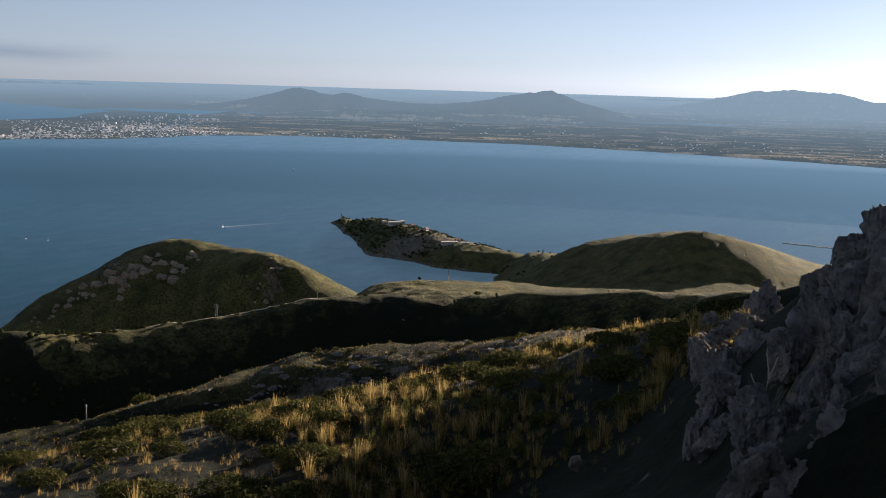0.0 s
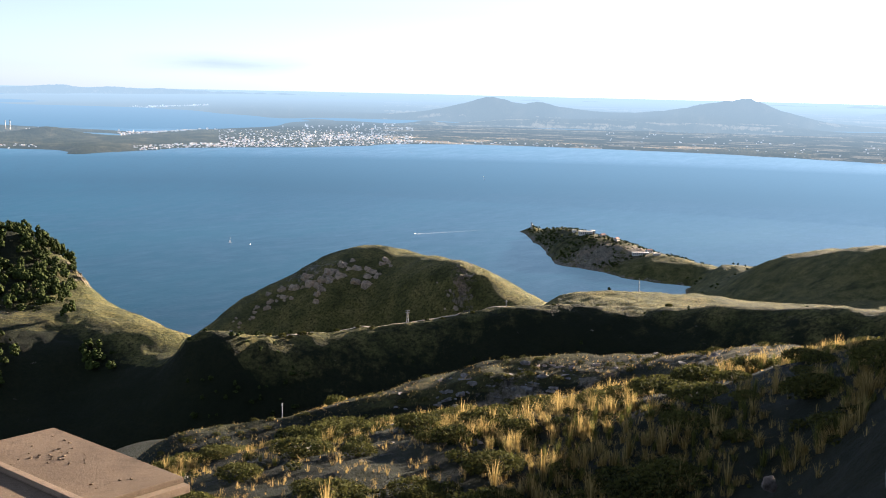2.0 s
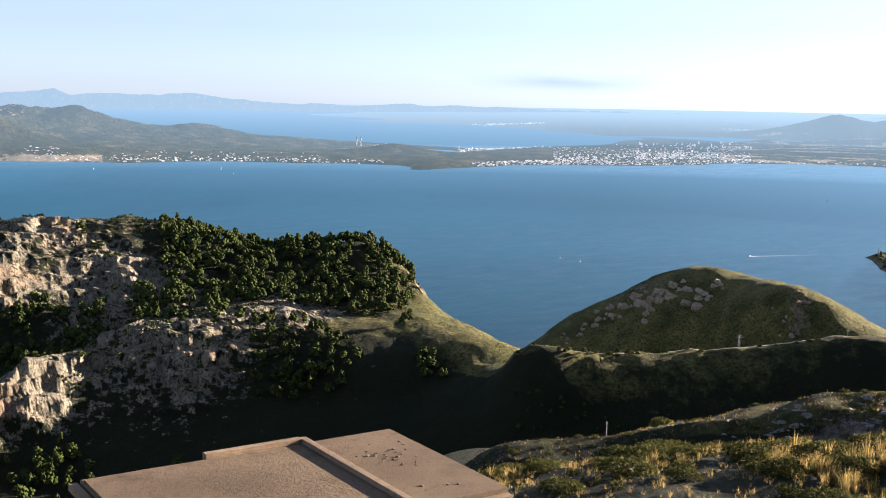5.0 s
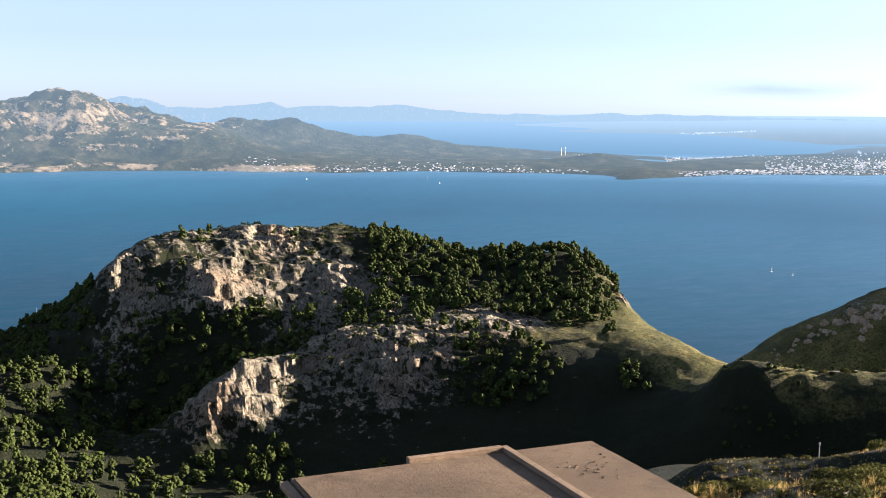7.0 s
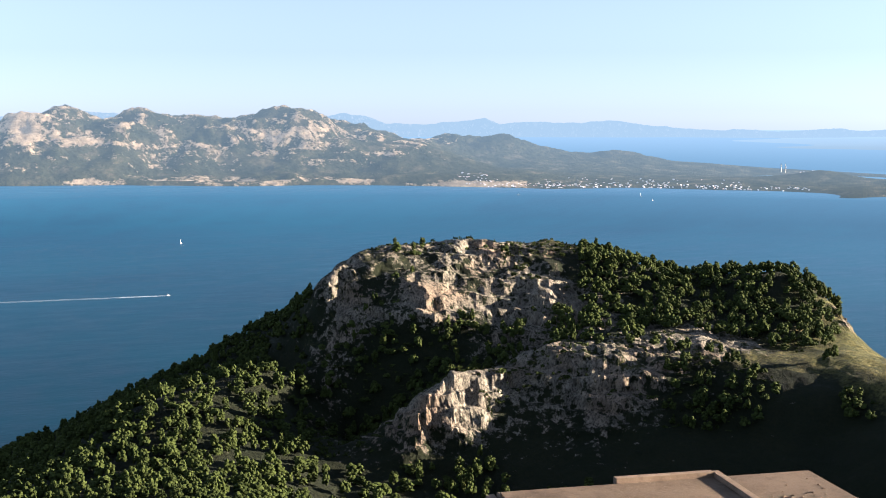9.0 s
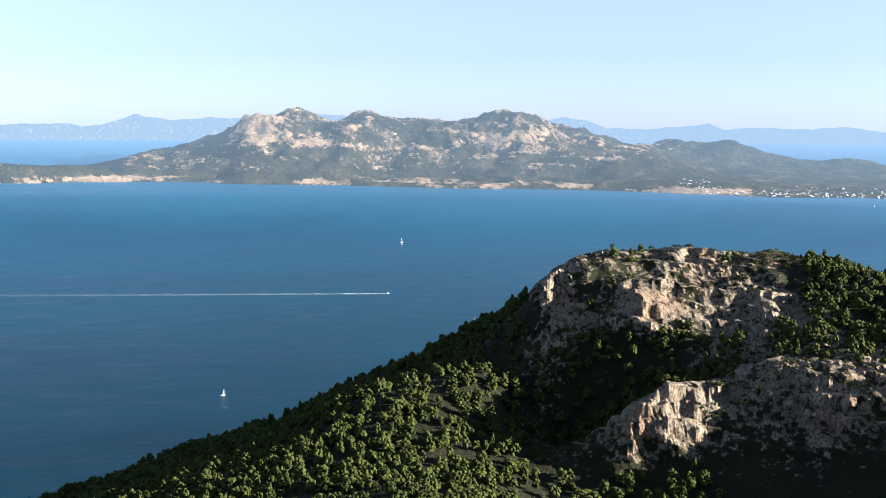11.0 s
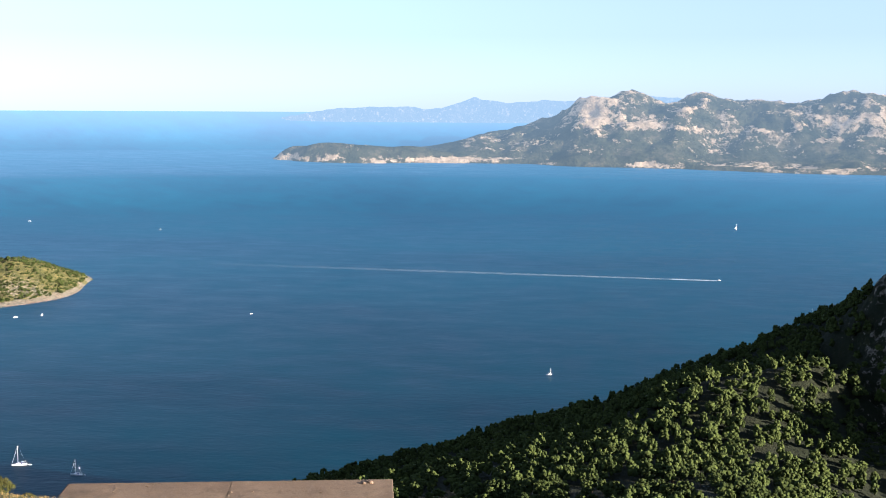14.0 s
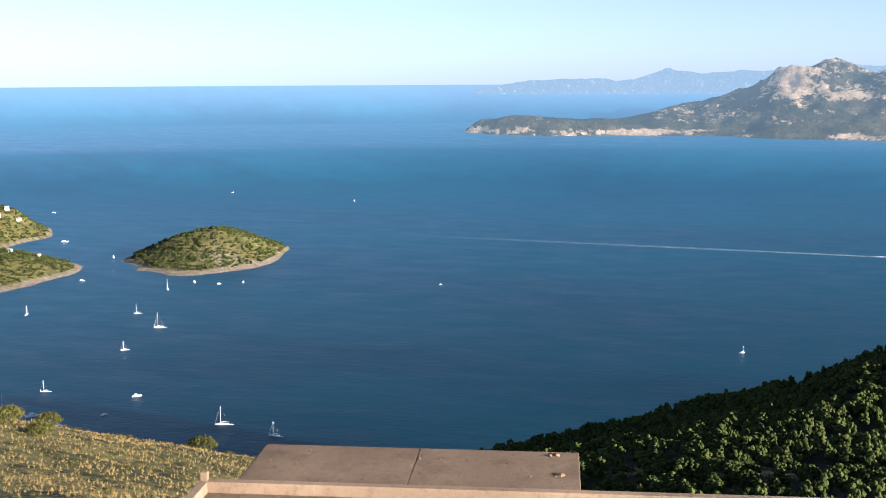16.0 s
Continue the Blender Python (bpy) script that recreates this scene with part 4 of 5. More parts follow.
def pine_tree(k, m, h):
    """A pine with a leaning tapered trunk, limbs and a crown."""
    t = thing("pine_tree", m, "green pine with an uneven rounded crown on the slope", "tree", "pines of the hillside wood")
    bm = bmesh.new()
    g = random.Random(k)
    top = Vector((g.uniform(-0.3, 0.3), g.uniform(-0.3, 0.3), 4.2))
    tube(bm, (0, 0, -0.6), top * 0.5, 0.22, 0.16)
    tube(bm, top * 0.5, top, 0.16, 0.07)
    for i in range(5):
        a = g.uniform(0, 6.28)
        s = top * g.uniform(0.5, 0.85)
        tube(bm, s, s + Vector((math.cos(a) * 1.3, math.sin(a) * 1.3, 0.8)), 0.07, 0.03, 5)
    part("trunk", bm, M_BARK, t)
    v, f = PINES[k]
    crown = grid_mesh("crown", v, f, M_PINE, smooth=False)
    crown.parent = t
    return t


def wood(zone_list):
    aa, rr = [], []
    for a0, a1, r0, r1, gap, keep in zone_list:
        a, r = scatter(a0, a1, r0, r1, gap)
        p = place(a, r, ground_z(a, r))
        open_ = fbm(p / 45 + 8, 3, 0.5)
        m = open_ > keep
        aa.append(a[m])
        rr.append(r[m])
    a, r = np.concatenate(aa), np.concatenate(rr)
    z = ground_z(a, r)
    m = z > 4
    return a[m], r[m], z[m]


# the nearest stretch of the wood: single trees
pa, pr, pz = wood([(54, 84, 385, 445, 7.0, -0.14)])
pa, pr, pz = pa[:280], pr[:280], pz[:280]
singles = [None] * len(PINES)
for i in range(len(pa)):
    k = i % len(PINES)
    m = pose(*place(pa[i], pr[i], pz[i] - 0.3), 0, 0, rng.uniform(0, 360)) @ Matrix.Diagonal((*(rng.uniform(0.85, 1.45),) * 3, 1))
    if singles[k] is None:
        singles[k] = pine_tree(k, m, 6)
    else:
        c = copy_thing(singles[k], Matrix())
        c.matrix_basis = m

wa, wr, wz = wood([(54.8, 90, 445, 800, 5.7, -0.35), (54, 84, 340, 385, 8, -0.1), (45, 62, 330, 470, 7.0, -0.05), (28.8, 41.3, 618, 752, 5.0, -0.25), (41, 43, 600, 700, 8, -0.02), (27, 37, 500, 620, 6.4, -0.02), (37, 43, 592, 640, 7.5, -0.05),
                   (44, 54.5, 586, 636, 5.6, -0.25), (43, 54, 640, 700, 13, 0.02), (36, 54.8, 440, 528, 7.0, -0.08), (23, 34, 430, 500, 12, 0.0)])
joined("pine_wood", PINES_MID, np.stack([-np.sin(np.radians(wa)) * wr, np.cos(np.radians(wa)) * wr, wz - 0.4], -1), np.stack([rng.uniform(0.7, 1.45, len(wa)), rng.uniform(0.7, 1.6, len(wa))], -1),
       rng.uniform(0, 6.28, len(wa)), M_PINE, "dense green pine wood over the rocky hill", "wood")
MAQUIS = [clump(8, 1.0, 0.5, 0.5, 0.6, 24, s) for s in (41, 42, 43)]
ma, mr, mz = wood([(35, 55, 535, 745, 3.6, -0.06), (27, 36, 500, 640, 6, 0.0)])
joined("maquis_scrub", MAQUIS, np.stack([-np.sin(np.radians(ma)) * mr, np.cos(np.radians(ma)) * mr, mz - 0.2], -1), np.stack([0.35 + 1.5 * rng.random(len(ma)) ** 2.2, 0.4 + 1.2 * rng.random(len(ma)) ** 2], -1),
       rng.uniform(0, 6.28, len(ma)), M_PINE, "dark evergreen scrub clinging to the limestone ledges", "scrub")
# sparse trees and scrub of the dark valley and ridges
va, vr, vz = wood([(5, 28, 150, 500, 15, 0.02), (-6, 25, 425, 488, 10, 0.0), (-14, 6, 250, 720, 24, 0.05), (18, 24, 440, 520, 9, -0.02)])
joined("valley_scrub", PINES_MID, np.stack([-np.sin(np.radians(va)) * vr, np.cos(np.radians(va)) * vr, vz - 0.3], -1), np.stack([rng.uniform(0.25, 0.65, len(va)), rng.uniform(0.25, 0.6, len(va))], -1),
       rng.uniform(0, 6.28, len(va)), M_PINE, "scattered small pines and scrub in the valley", "scrub")
# woods of the headland, the islet and the point
ha, hr, hz = wood([(-3, 6.6, 2330, 2960, 10.5, -0.08), (-5, -1, 1900, 2300, 30, 0.0), (92.5, 100.6, 2150, 2560, 8.0, -0.3), (102.5, 112, 2050, 3000, 9, -0.25)])
joined("headland_trees", PINES_FAR, np.stack([-np.sin(np.radians(ha)) * hr, np.cos(np.radians(ha)) * hr, hz - 0.5], -1), np.stack([rng.uniform(0.7, 1.7, len(ha)), rng.uniform(0.6, 1.4, len(ha))], -1),
       rng.uniform(0, 6.28, len(ha)), M_PINE, "low dark pines on the headland and islet", "wood")


# ---- the near slope: tussocks, shrubs, boulders ----
def tussock(blades, h, spread, seed):
    g = np.random.default_rng(seed)
    vs, fs, o = [], [], 0
    for i in range(blades):
        a, lean, hh = g.uniform(0, 6.28), g.uniform(0.05, 0.75) * spread, h * g.uniform(0.45, 1.0)
        d = np.array((math.cos(a), math.sin(a), 0))
        side = np.array((-d[1], d[0], 0)) * 0.011
        b = d * g.uniform(0, 0.16)
        m = b + d * lean * 0.35 * hh + (0, 0, hh * 0.62)
        t = b + d * lean * hh + (0, 0, hh * (1 - 0.25 * lean))
        vs += [b - side, b + side, m + side * 0.8, m - side * 0.8, t, t]
        fs += [(o, o + 1, o + 2), (o, o + 2, o + 3), (o + 3, o + 2, o + 4)]
        o += 6
    return np.array(vs), np.array(fs)


def sow(name, zone_list, bases, size, material, label, category, keep=-0.05, sink=0.05):
    aa, rr = [], []
    for a0, a1, r0, r1, gap in zone_list:
        a, r = scatter(a0, a1, r0, r1, gap)
        aa.append(a)
        rr.append(r)
    a, r = np.concatenate(aa), np.concatenate(rr)
    p = place(a, r, ground_z(a, r))
    m = fbm(p / 5.0 + 21, 3, 0.5) > keep
    p = p[m]
    p[:, 2] -= sink
    s = rng.uniform(*size, len(p))
    return joined(name, bases, p, np.stack([s, s * rng.uniform(0.8, 1.2, len(p))], -1), rng.uniform(0, 6.28, len(p)), material, label, category)


TUFT = [tussock(70, 1.1, 0.75, 21), tussock(60, 0.8, 1.0, 22), tussock(46, 1.35, 0.6, 23), tussock(80, 0.65, 1.2, 20)]
TUFT_LOW = [tussock(18, 1.0, 1.1, s) for s in (27, 28, 29)]
TUFT_FAR = [tussock(26, 1.1, 1.0, s) for s in (24, 25, 26)]
sow("dry_grass", [(-14, 27, 32, 62, 0.58)], TUFT, (0.3, 0.95), M_STRAW, "tall straw-coloured tussock grass on the slope", "grass", 0.0)
sow("green_sedge", [(-14, 27, 32, 66, 0.75)], TUFT, (0.25, 0.7), M_SEDGE, "green sedge tufts among the dry grass", "grass", -0.02)
sow("crest_grass", [(-13, 27, 64, 97, 0.62)], TUFT_LOW, (0.14, 0.34), M_STRAW, "thin short grass over the rocky crest", "grass", -0.3)
sow("crest_heath", [(-13, 27, 64, 97, 1.6)], LOW, (0.2, 0.55), M_SHRUB, "dark cushions of heath on the rocky crest", "scrub", -0.02)
sow("heath", [(-14, 27, 32, 64, 2.1)], LOW, (0.3, 0.75), M_SHRUB, "low dark heath between the grass tussocks", "scrub", -0.1)
sow("short_grass", [(-14, 27, 30, 66, 0.65)], TUFT_LOW, (0.2, 0.5), M_STRAW, "short dry grass between the tussocks", "grass", -0.25)
sow("dry_grass_far", [(-16, 27, 80, 125, 1.05)], TUFT_LOW, (0.15, 0.36), M_STRAW, "short dry grass along the crest", "grass", -0.2)
sow("shoulder_grass", [(88, 112, 52, 125, 0.6)], TUFT_LOW, (0.2, 0.42), M_STRAW, "short golden grass on the shoulder", "grass", -0.4)
sow("low_scrub", [(-16, 27, 50, 105, 3.4), (88, 112, 60, 125, 5)], LOW, (0.25, 0.65), M_SHRUB, "low dark green scrub among the grass", "scrub", 0.03)

LOW_MESH = []
for v, f in [clump(110, 0.85, 0.38, 0.36, 0.075, 1300, s) for s in (31, 32, 33, 34)]:
    ob = grid_mesh("shrub", v, f, M_SHRUB, smooth=False)
    LOW_MESH.append(ob.data)
    bpy.data.objects.remove(ob)
sa_, sr_ = scatter(-14, 27, 33, 64, 2.7)
for i in range(min(len(sa_), 170)):
    ob = new("shrub", LOW_MESH[i % 4])
    s = rng.uniform(0.6, 1.5)
    ob.matrix_basis = Matrix.Translation(spot(sa_[i], sr_[i], 0.08)) @ pose(0, 0, 0, 0, 0, rng.uniform(0, 360)) @ Matrix.Diagonal((s, s, s * rng.uniform(0.7, 1.0), 1))
    tagged(ob, "low rounded dark green shrub among dry grass", "shrub", "shrubs of the near slope")


def boulder_mesh(seed, detail=3, flat=0.75):
    """A weathered block: cut by planes, then fissured and pitted."""
    g = np.random.default_rng(seed + 100)
    bm = bmesh.new()
    bmesh.ops.create_icosphere(bm, subdivisions=detail, radius=1.0)
    p = np.array([v.co for v in bm.verts])
    n = g.normal(size=(15, 3))
    n /= np.linalg.norm(n, axis=1)[:, None]
    r = np.min(np.where(p @ n.T > 0.05, g.uniform(0.66, 0.95, 15) / np.maximum(p @ n.T, 0.05), 9.0), 1)
    r = np.minimum(r, 1.25)
    o = 13.7 * seed
    r *= 1 - 2.2 * np.clip(0.07 - np.abs(fbm(p * 1.9 + o, 3, 0.6)), 0, 1) - 1.4 * np.clip(0.05 - np.abs(fbm(p * 4.3 + o, 3, 0.6)), 0, 1) + 0.22 * fbm(p * 2.6 + o, 3, 0.6) + 0.22 * fbm(p * 7 + o, 4, 0.7)
    for v, k in zip(bm.verts, r):
        v.co *= k
        v.co.z *= flat
    me = bpy.data.meshes.new("limestone_rock")
    bm.to_mesh(me)
    bm.free()
    me.materials.append(M_STONE)
    return me


ROCKS = [boulder_mesh(s) for s in range(6)]
ra_, rr_ = scatter(-14, 26, 34, 112, 3.4)
keep = (np.abs(ra_ - 4) < 9) & (rr_ > 55) & (rr_ < 90) | (np.abs(ra_ - 16) < 9) & (rr_ > 42) & (rr_ < 60)
ra_, rr_ = ra_[keep][:230], rr_[keep][:230]
for i in range(len(ra_)):
    s = min(0.5, float(np.exp(rng.normal(-1.35, 0.45))))
    ob = new("limestone_rock", ROCKS[i % 6])
    ob.matrix_basis = Matrix.Translation(spot(ra_[i], rr_[i], 0.1 * s)) @ pose(0, 0, 0, *rng.uniform(-20, 20, 2), rng.uniform(0, 360)) @ Matrix.Diagonal((s, s, s * 0.8, 1))
    tagged(ob, "pale weathered limestone rock in dry grass", "rock", "rocks of the near slope")

for a0, a1, r0, r1, n, size, label in ((1.5, 13.5, 79, 87, 110, (0.12, 0.5), "grey limestone slab under the grassy crest"), (-12, 0, 54, 70, 50, (0.25, 0.65), "pale limestone rock breaking through the grass")):
    for i in range(n):
        a, r = rng.uniform(a0, a1), rng.uniform(r0, r1)
        s = rng.uniform(*size)
        ob = new("limestone_slab", ROCKS[i % 6])
        ob.matrix_basis = Matrix.Translation(spot(a, r, 0.4 * s)) @ pose(0, 0, 0, *rng.uniform(-15, 15, 2), rng.uniform(0, 360)) @ Matrix.Diagonal((s * 1.5, s * 0.9, s * 0.7, 1))
        tagged(ob, label, "rock", "slabs of the near crest")
M_CRAG = stone_material("cream_limestone", (0.12, 0.095, 0.07), (0.50, 0.41, 0.30), 0.4, 0.45)
CRAGS = [boulder_mesh(s + 20, 4, 0.9) for s in range(4)]
for me in CRAGS:
    me.materials[0] = M_CRAG


def on_slope(a, e, r0, r1):
    """The distance at which the ground along an azimuth reaches an elevation."""
    r = np.linspace(r0, r1, 120)
    z = np.degrees(np.arctan2(ground_z(np.full(120, a), r) - EYE, r))
    return float(r[int(np.argmax(z > e))]) if (z > e).any() else r1


for i, (a, e, s) in enumerate(((21.3, -12.0, 3), (20.4, -11.6, 4), (19.7, -11.2, 5), (19.2, -10.9, 5), (18.8, -10.7, 6), (18.3, -10.3, 6), (18.0, -10.0, 7), (17.2, -10.4, 7), (16.9, -10.0, 9), (16.5, -9.7, 8), (16.3, -9.5, 8),
                               (15.7, -9.4, 8), (15.2, -9.25, 8), (14.9, -9.8, 7), (14.5, -9.5, 6), (14.2, -9.7, 5), (13.5, -9.1, 5), (17.0, -10.8, 4), (9.65, -9.8, 3.5), (10.1, -9.9, 3), (10.6, -10.1, 3))):
    r = on_slope(a, e, 845, 985)
    for k in range(4):
        q = s * rng.uniform(0.25, 0.62)
        ob = new("rock_outcrop", CRAGS[(i + k) % 4])
        ob.matrix_basis = Matrix.Translation(spot(a + rng.normal(0, 0.25), r + rng.normal(0, 6), 0.3 * q)) @ pose(0, 0, 0, rng.uniform(-15, 15), rng.uniform(15, 35), a + rng.uniform(-25, 25)) @ Matrix.Diagonal((q * 1.7, q * 0.9, q * 1.1, 1))
        tagged(ob, "cream limestone outcrop on the hill's upper slope", "rock", "outcrops of the far hill")

BIG = [boulder_mesh(s + 10, 5, 1.1) for s in range(4)]
for i, (a, top, r, s) in enumerate(((-20.6, -7.4, 20, 1.0), (-21.8, -6.4, 18, 1.2), (-18.6, -9.2, 21, 0.62), (-17.2, -10.4, 22, 0.5), (-16.0, -11.2, 21, 0.45), (-19.6, -11.8, 17, 0.6), (-17.6, -13.0, 18, 0.5),
                                    (-14.7, -14.6, 16, 0.42), (-15.5, -16.8, 14.5, 0.4), (-18.2, -16.4, 13, 0.55), (-20.2, -15.0, 13, 0.6), (-16.6, -18.6, 12.5, 0.4), (-5.8, -18.2, 25, 0.16), (-13.2, -12.4, 30, 0.35), (-11.0, -12.9, 45, 0.4))):
    ob = new("boulder", BIG[i % 4])
    p = Vector((-math.sin(radians(a)) * r, math.cos(radians(a)) * r, EYE + r * math.tan(radians(top)) - 1.15 * s))
    ob.matrix_basis = Matrix.Translation(p) @ pose(0, 0, 0, 12 * i % 40 - 15, 0, 77 * i) @ Matrix.Diagonal((s, s, s * 1.1, 1))
    tagged(ob, "grey rugged limestone boulder in shade", "rock", "boulders of the outcrop")

for i in range(64):
    a = rng.uniform(-21.5, -12.0)
    r = rng.uniform(13, 26) if a < -14.5 else rng.uniform(22, 44)
    q = rng.uniform(0.16, 0.5) * (r / 18)
    ob = new("boulder", BIG[i % 4])
    ob.matrix_basis = Matrix.Translation(spot(a, r, 0.15 * q)) @ pose(0, 0, 0, *rng.uniform(-30, 30, 2), rng.uniform(0, 360)) @ Matrix.Diagonal((q, q * rng.uniform(0.6, 1), q * rng.uniform(0.8, 1.5), 1))
    tagged(ob, "jagged grey limestone block of the shaded outcrop", "rock", "boulders of the outcrop")

bm = bmesh.new()
tw = spot(-15.3, 16.2)
for (x0, z0, x1, z1) in ((0.0, 0.0, -0.12, 0.55), (-0.12, 0.55, -0.05, 0.95), (-0.12, 0.55, -0.30, 1.0), (-0.05, 0.95, 0.06, 1.25), (-0.05, 0.95, -0.10, 1.3), (0.0, 0.0, 0.10, 0.4)):
    tube(bm, (x0, 0, z0), (x1, 0.04, z1), 0.014, 0.008, 5)
me = bpy.data.meshes.new("bare_shrub")
bm.to_mesh(me)
me.materials.append(M_TWIG)
tagged(new("bare_shrub", me), "bare pale twigs of a dead shrub by the boulders", "shrub").matrix_basis = Matrix.Translation(tw + Vector((0, 0, 0.2)))


# the round bush on the shoulder and its neighbours
for i, (a, r, s) in enumerate(((97.35, 117, 1.75), (104.6, 108, 1.3), (102.0, 113, 0.7), (101.3, 114, 0.8), (106.4, 100, 1.4), (105.0, 92, 1.2), (16.16, 185, 2.4), (21.7, 140, 1.9), (20.2, 160, 1.3), (17.8, 170, 1.2), (14.0, 200, 1.2))):
    ob = new("shrub", LOW_MESH[i % 4])
    ob.matrix_basis = Matrix.Translation(spot(a, r, 0.15)) @ pose(0, 0, 0, 0, 0, 40 * i) @ Matrix.Diagonal((s, s, s * 1.7, 1))
    tagged(ob, "tall rounded green bush standing on the slope", "shrub", "tall bushes")


# ---- the two flat-roofed concrete buildings below ----
def flat_house(origin, u, roof_z, length, depth, height, label, slab=0.28, out=0.22):
    """Walls under an overhanging flat roof slab. u: the direction of the back edge; the depth goes to its left side."""
    t = thing("concrete_building", Matrix.Translation((*origin, roof_z)) @ Matrix.Rotation(math.atan2(u[1], u[0]), 4, "Z"), label, "building", "flat-roofed buildings")
    bm = box(bmesh.new(), 0, 0, -slab, length, depth, 0, 0.03)
    part("roof_slab", bm, M_ROOF, t, "stained brown concrete slab")
    for name, b in (("back_wall", (out, out, length - out, out + 0.25)), ("front_wall", (out, depth - out - 0.25, length - out, depth - out)),
                    ("side_wall", (out, out + 0.25, out + 0.25, depth - out - 0.25)), ("side_wall", (length - out - 0.25, out + 0.25, length - out, depth - out - 0.25))):
        part(name, box(bmesh.new(), b[0], b[1], -height, b[2], b[3], -slab), M_RENDER, t, "cream rendered wall")
    return t


RZ = EYE - 8.5
hut = flat_house((-14.35, 24.85), (-0.49, -0.872), RZ, 7.9, 5.15, 4.6, "low concrete hut with a stained flat roof")
# its upstands: one across the roof, one along part of the back edge, a pale rim
part("upstand", box(bmesh.new(), 2.40, 0.02, 0.0, 2.58, 5.1, 0.16, 0.015), M_KERB, hut, "raised concrete strip")
part("upstand", box(bmesh.new(), 2.58, -0.02, 0.0, 5.05, 0.17, 0.17, 0.015), M_KERB, hut, "raised concrete strip")
part("rim", box(bmesh.new(), 2.6, 0.18, 0.0, 7.86, 5.1, 0.05, 0.01), M_ROOF, hut, "paler gravelly roof felt")
part("gutter", box(bmesh.new(), 7.95, 0.0, -0.2, 8.15, 5.0, -0.05, 0.01), M_KERB, hut)
part("eave", box(bmesh.new(), 0.0, 5.15, -0.30, 7.9, 5.36, -0.12, 0.02), M_KERB, hut, "thin broken eave")

barrack = flat_house((-24.65, 5.24), (-0.187, -0.982), RZ, 7.24, 3.2, 4.6, "flat concrete roof with scattered stones")
for s in (0.0, 3.6):
    part("roof_panel", box(bmesh.new(), s + 0.02, 0.05, 0.0, s + 3.60, 3.15, 0.008, 0.003), M_ROOF, barrack)
block = flat_house((-20.24, 11.29), (-0.187, -0.982), RZ + 0.05, 14.5, 6.0, 4.8, "long concrete building with a low parapet")
part("parapet", box(bmesh.new(), -0.05, -0.05, 0.0, 14.55, 0.16, 0.24, 0.02), M_KERB, block, "pale low parapet")
part("parapet", box(bmesh.new(), 14.36, 0.16, 0.0, 14.55, 6.0, 0.24, 0.02), M_KERB, block, "pale low parapet")
part("vent_post", box(bmesh.new(), 14.38, -0.02, 0.24, 14.52, 0.12, 0.42, 0.01), M_KERB, block)


PEBBLES = [boulder_mesh(s + 40, 2) for s in range(3)]
M_RUBBLE = stone_material("dusty_brown_stone", (0.09, 0.062, 0.038), (0.24, 0.175, 0.11), 4.0, 0.2)
for me in PEBBLES:
    me.materials[0] = M_RUBBLE


def rubble(house, spots, z):
    for i, (x, y, s) in enumerate(spots):
        ob = new("loose_stone", PEBBLES[i % 3])
        ob.matrix_basis = Matrix.Translation(house.matrix_basis @ Vector((x, y, z))) @ pose(0, 0, 0, 0, 0, 50 * i) @ Matrix.Diagonal((s, s, s * 0.8, 1))
        tagged(ob, "small loose stone lying on the concrete roof", "stone", "stones on the roofs")


g = random.Random(4)
rubble(hut, [(1.15 + g.gauss(0, 0.28), 2.1 + g.gauss(0, 0.45), g.uniform(0.02, 0.055)) for i in range(22)] + [(g.uniform(0.3, 2.2), g.uniform(0.4, 4.6), g.uniform(0.02, 0.05)) for i in range(14)], 0.01)
rubble(barrack, [(g.uniform(0.3, 6.9), g.uniform(0.15, 2.7), g.uniform(0.01, 0.028)) for i in range(46)] + [(0.5, 0.3, 0.09), (0.65, 0.35, 0.07), (0.4, 1.6, 0.09), (0.55, 0.2, 0.05)], 0.02)
rubble(block, [(g.uniform(1.5, 14), g.uniform(0.3, 1.2), g.uniform(0.015, 0.035)) for i in range(30)], 0.01)


# ---- boats ----
def hull(bm, n, w, h, stern=0.75, z0=-0.25):
    """A lofted hull of length n along x, bow at +x."""
    rings = []
    for i in range(9):
        t = i / 8
        half = w / 2 * (stern + (1 - stern) * math.sin(min(1, t * 2) * math.pi / 2)) * (1 - max(0, (t - 0.45) / 0.55) ** 2.2)
        half = max(half, 0.02)
        x = (t - 0.5) * n
        top = h * (1 + 0.25 * t * t)
        rings.append([bm.verts.new(v) for v in ((x, -half, top), (x, -half * 0.85, z0 + 0.35 * h), (x, 0, z0), (x, half * 0.85, z0 + 0.35 * h), (x, half, top))])
    for a, b in zip(rings[:-1], rings[1:]):
        for i in range(4):
            bm.faces.new((a[i], b[i], b[i + 1], a[i + 1]))
        bm.faces.new((a[0], a[4], b[4], b[0]))
    bm.faces.new(rings[0])
    return bm


